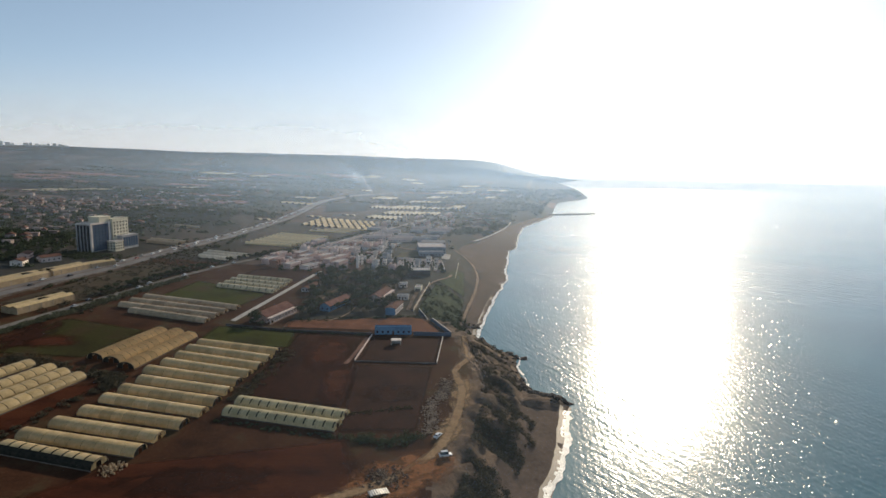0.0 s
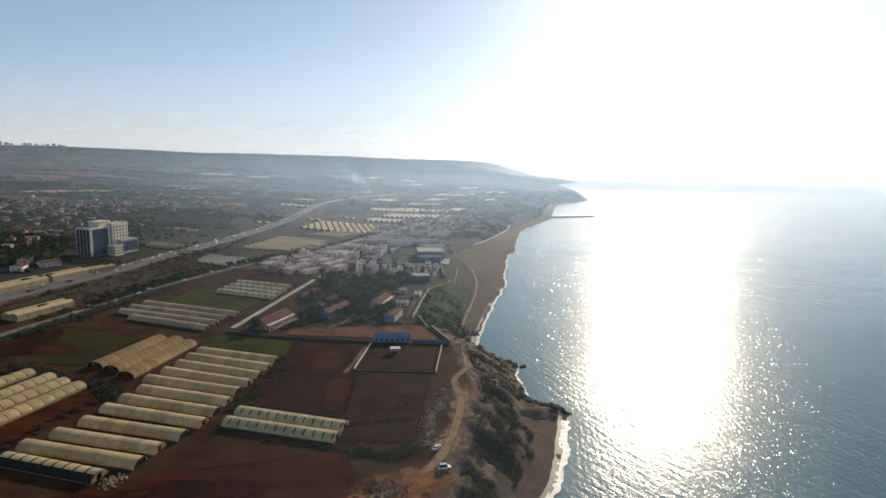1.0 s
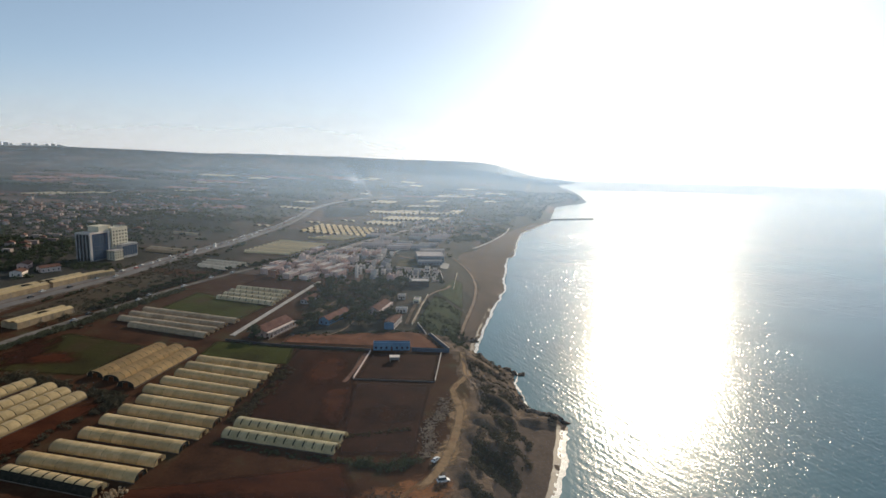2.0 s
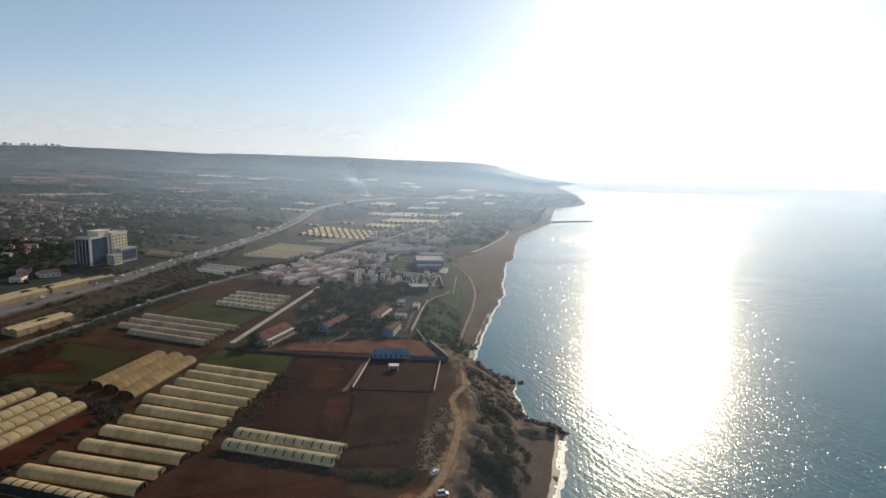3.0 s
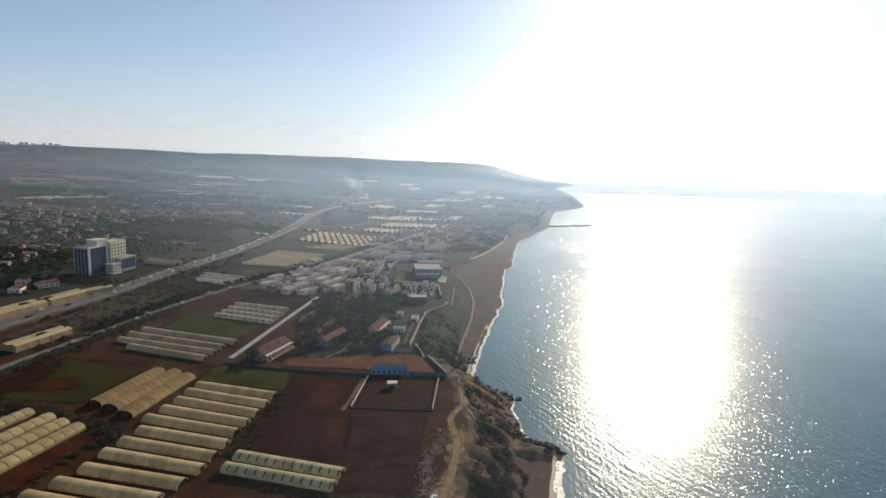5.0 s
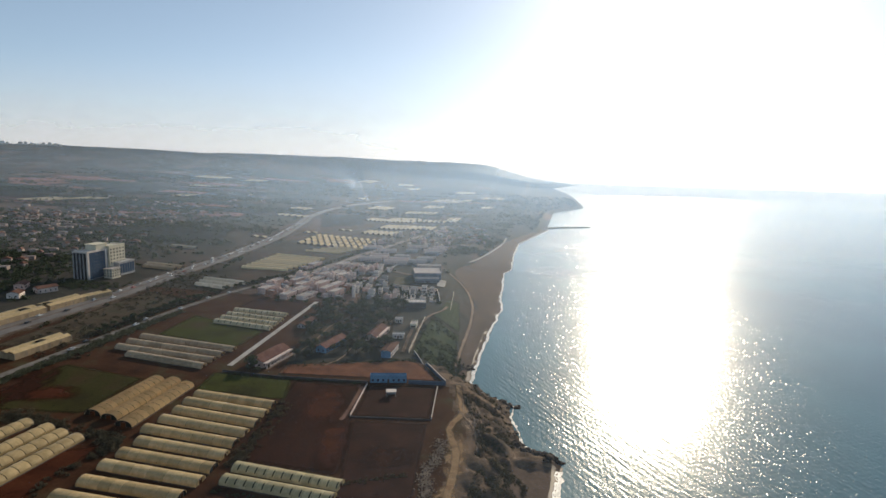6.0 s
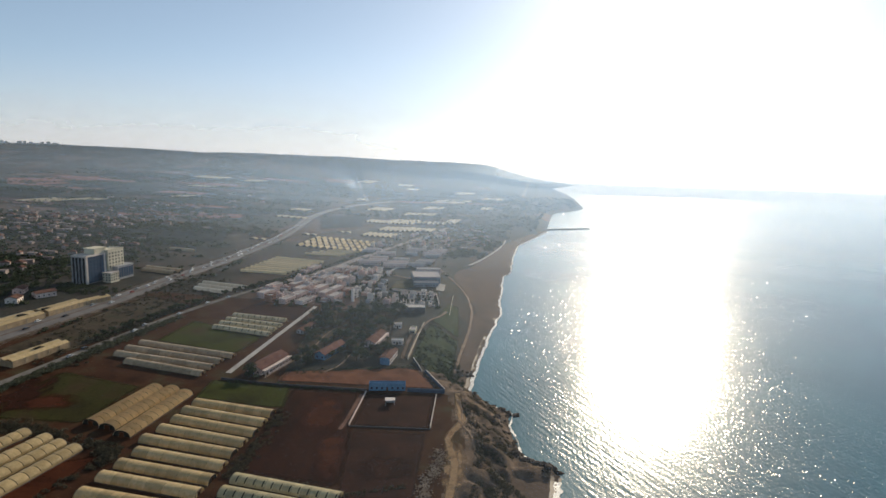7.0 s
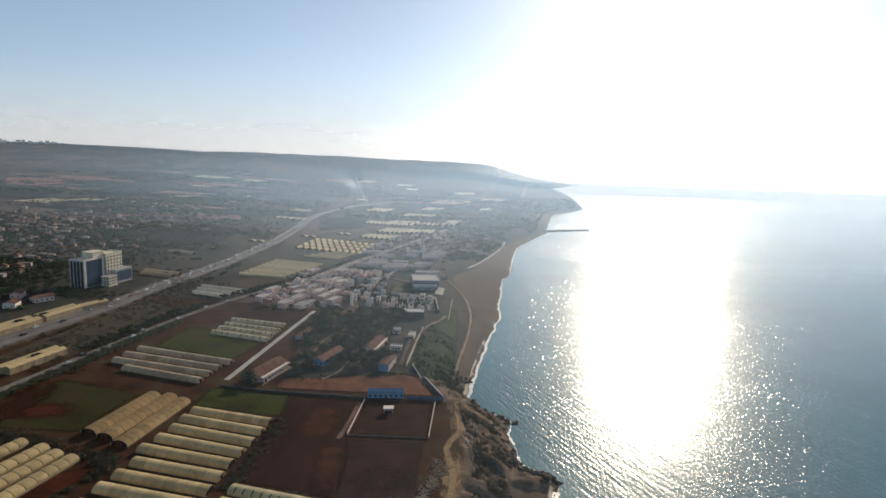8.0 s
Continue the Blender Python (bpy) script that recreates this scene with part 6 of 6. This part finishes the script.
scrub("hedge", "dark scrub hedge between greenhouse blocks", line_spots([(-160, 176), (-157, 215), (-150, 240), (-148, 252)], 80, 1.4) + line_spots([(-215, 266), (-196, 262), (-172, 257), (-152, 250), (-147, 242)], 230, 2.4, 0.8, 1.9), LEAF_SCRUB, 0.28)
scrub("hedge", "grey-green scrub along the greenhouse ends", line_spots([(-84, 304), (-86, 280), (-88, 250), (-90, 236)], 150, 2.2) + line_spots([(-90, 236), (-60, 232), (-36, 224), (-12, 232)], 220, 0.9, 0.3, 0.7), LEAF_DRY, 0.26)
scrub("hedge", "dark bushes at the field's seaward corner", line_spots([(-36, 205), (-20, 200), (-8, 206)], 70, 1.8, 0.8, 1.7) + line_spots([(-90, 216), (-60, 208), (-38, 204)], 60, 0.9, 0.3, 0.8), LEAF, 0.26)
verge = []
for i in range(60):
    y = rnd.uniform(380, 900)
    verge.append((along(HIGHWAY, y)[0] + rnd.choice((13, 15, 20, -14)) + rnd.gauss(0, 2), y, rnd.uniform(0.8, 1.8)))
for i in range(70):
    verge.append((rnd.gauss(-395, 28), rnd.gauss(560, 45), rnd.uniform(1.2, 2.4)) if i % 2 else (rnd.uniform(-345, -290), rnd.uniform(500, 532), rnd.uniform(0.8, 1.6)))
for i in range(110):
    verge.append((rnd.uniform(-352, -312), rnd.uniform(503, 530), rnd.uniform(0.9, 1.9)) if i % 2 else (rnd.uniform(-420, -356), rnd.uniform(470, 545), rnd.uniform(1.0, 2.1)))
for i in range(90):
    y = rnd.uniform(575, 840)
    verge.append((float(np.interp(y, [q[1] for q in VILLAGE_ROAD], [q[0] for q in VILLAGE_ROAD])) - rnd.uniform(8, 15), y, rnd.uniform(0.8, 1.8)))
scrub("highway_trees", "dark tree crowns along the highway and hotel grounds", verge, LEAF, 0.4, 70, 1.7)
slope = []
while len(slope) < 800:
    y = rnd.uniform(150, 350)
    foot, edge = float(np.interp(y, FOOT_Y, FOOT_X)), float(np.interp(y, FOOT_Y, TOP_X))
    x = rnd.uniform(edge + (1 if y < 246 else -2), foot + (4 if y < 246 else -1))
    if gully(x, y) + 0.7 * noise.noise((x * 0.09, y * 0.06, 4)) > (0.2 if y < 246 else 0.55):
        slope.append((x, y, rnd.uniform(0.5, 1.3)))
scrub("cliff_scrub", "dark low shrubs clinging to the coastal slope", slope, LEAF_SCRUB, 0.22, raised=0.4)
scrub("shore_scrub", "dense green scrub above the beach", [q for q in ((rnd.uniform(-14, 16), rnd.uniform(385, 480), rnd.uniform(0.4, 1.5)) for _ in range(900)) if noise.noise((q[0] * 0.08, q[1] * 0.06, 3)) > -0.05], LEAF, 0.25, 44)
scrub("meadow_thicket", "dark dense thicket where the meadow meets the beach", [(rnd.uniform(0, 20), rnd.uniform(360, 412), rnd.uniform(0.7, 1.6)) for _ in range(150)] + [(rnd.uniform(-16, -4), rnd.uniform(392, 470), rnd.uniform(0.5, 1.2)) for _ in range(50)], LEAF, 0.3)
hollow = []
for _ in range(760):
    y = rnd.uniform(150, 250)
    foot, edge = float(np.interp(y, FOOT_Y, FOOT_X)), float(np.interp(y, FOOT_Y, TOP_X))
    x = rnd.uniform(edge + 2, foot + 1)
    if gully(x, y) + noise.noise((x * 0.08, y * 0.06, 7)) > 0.1:
        hollow.append((x, y, rnd.uniform(0.8, 1.6)))
scrub("cliff_thicket", "dark dense thicket in the hollow of the slope", hollow, LEAF_SCRUB, 0.27, raised=0.6)
scrub("wall_hedge", "dark shrubs along the long farm wall", line_spots([(-132, 339), (-90, 337), (-46, 333)], 130, 0.9, 0.4, 1.0) + line_spots([(-46, 336), (-100, 341)], 60, 0.8, 0.3, 0.7), LEAF, 0.25)
scrub("yard_scrub", "low shrubs along the back of the red yard", line_spots([(-101, 361), (-60, 367), (-38, 372), (-14, 377)], 110, 2.0, 0.4, 1.1), LEAF, 0.25)
scrub("road_scrub", "dark scrub along the country road", line_spots([(-241, 388), (-228, 458), (-209, 529)], 160, 1.6, 0.4, 0.9), LEAF, 0.35)
scrub("road_hedge", "broad grey-green hedge belt beside the country road", line_spots([(-254, 250), (-243, 300), (-233, 351), (-225, 397), (-213, 458)], 700, 2.0, 0.8, 1.5), LEAF_OLIVE, 0.36, 40)
scrub("highway_scrub", "dark scrub on the waste ground by the highway", [(rnd.uniform(-275, -222), rnd.uniform(340, 600), rnd.uniform(0.5, 1.6)) for _ in range(560)], LEAF_SCRUB, 0.34, 44)
village_green = [(j[0] + rnd.choice((-6, 6)) + rnd.gauss(0, 1.5), j[1] + rnd.choice((-6, 6)) + rnd.gauss(0, 1.5), rnd.uniform(0.7, 1.8)) for j in rnd.choices(spots, k=480)]
scrub("village_trees", "dark tree crowns between the village houses", village_green, LEAF, 0.7, 40, 1.5)
woods = []
while len(woods) < 5600:
    y = rnd.uniform(600, 2400)
    x = rnd.uniform(-1500, 330)
    if shore_x(y) - x > 60 and noise.noise((x * 0.0035, y * 0.009, 8)) > 0.04 and not inside(VILLAGE, x, y) and abs(x - along(HIGHWAY, y)[0]) > 16 and not (-245 < x < -60 and y < 1320):
        woods.append((x, y, rnd.uniform(1.4, 3.6)))
for _ in range(800):
    woods.append((rnd.uniform(-540, -372), rnd.uniform(450, 650), rnd.uniform(1.0, 2.4)))
for _ in range(1500):
    x, y = rnd.choice(((-640, 880), (-440, 640), (-560, 760), (-600, 1250)))
    x, y = x + rnd.gauss(0, 95), y + rnd.gauss(0, 105)
    if x < -330 and not (-420 < x < -300 and 520 < y < 640):
        woods.append((x, y, rnd.uniform(1.0, 2.6)))
for _ in range(1100):
    u, v = rnd.random(), rnd.random()
    x, y = 10 + 80 * u + 75 * v + rnd.gauss(0, 8), 800 + 90 * u + 420 * v
    if shore_x(y) - x > beach_width(y) + 6 and noise.noise((x * 0.03, y * 0.02, 5)) > -0.2:
        woods.append((x, y, rnd.uniform(1.2, 2.7)))
for _ in range(95):
    x, y = rnd.uniform(-620, 60), rnd.uniform(600, 1500)
    dx, dy = rnd.choice(((0.95, 0.3), (-0.2, 1.0), (1.0, -0.1)))
    ln = rnd.uniform(50, 190)
    for _ in range(int(ln / 6)):
        u = rnd.uniform(0, ln)
        px, py = x + dx * u + rnd.gauss(0, 1.5), y + dy * u + rnd.gauss(0, 1.5)
        if shore_x(py) - px > 70 and not inside(VILLAGE, px, py) and abs(px - along(HIGHWAY, py)[0]) > 18 and not (-245 < px < -60 and py < 1320):
            woods.append((px, py, rnd.uniform(1.0, 2.4)))
for _ in range(900):
    u, v = rnd.random(), rnd.random()
    y = 1250 + 1100 * v
    x = shore_x(y) - 25 - 330 * u * u
    woods.append((x, y, rnd.uniform(1.6, 3.8)))
scrub("far_woods", "dark woods and hedgerows on the distant plain", woods, LEAF, 1.0, 18, 1.5)
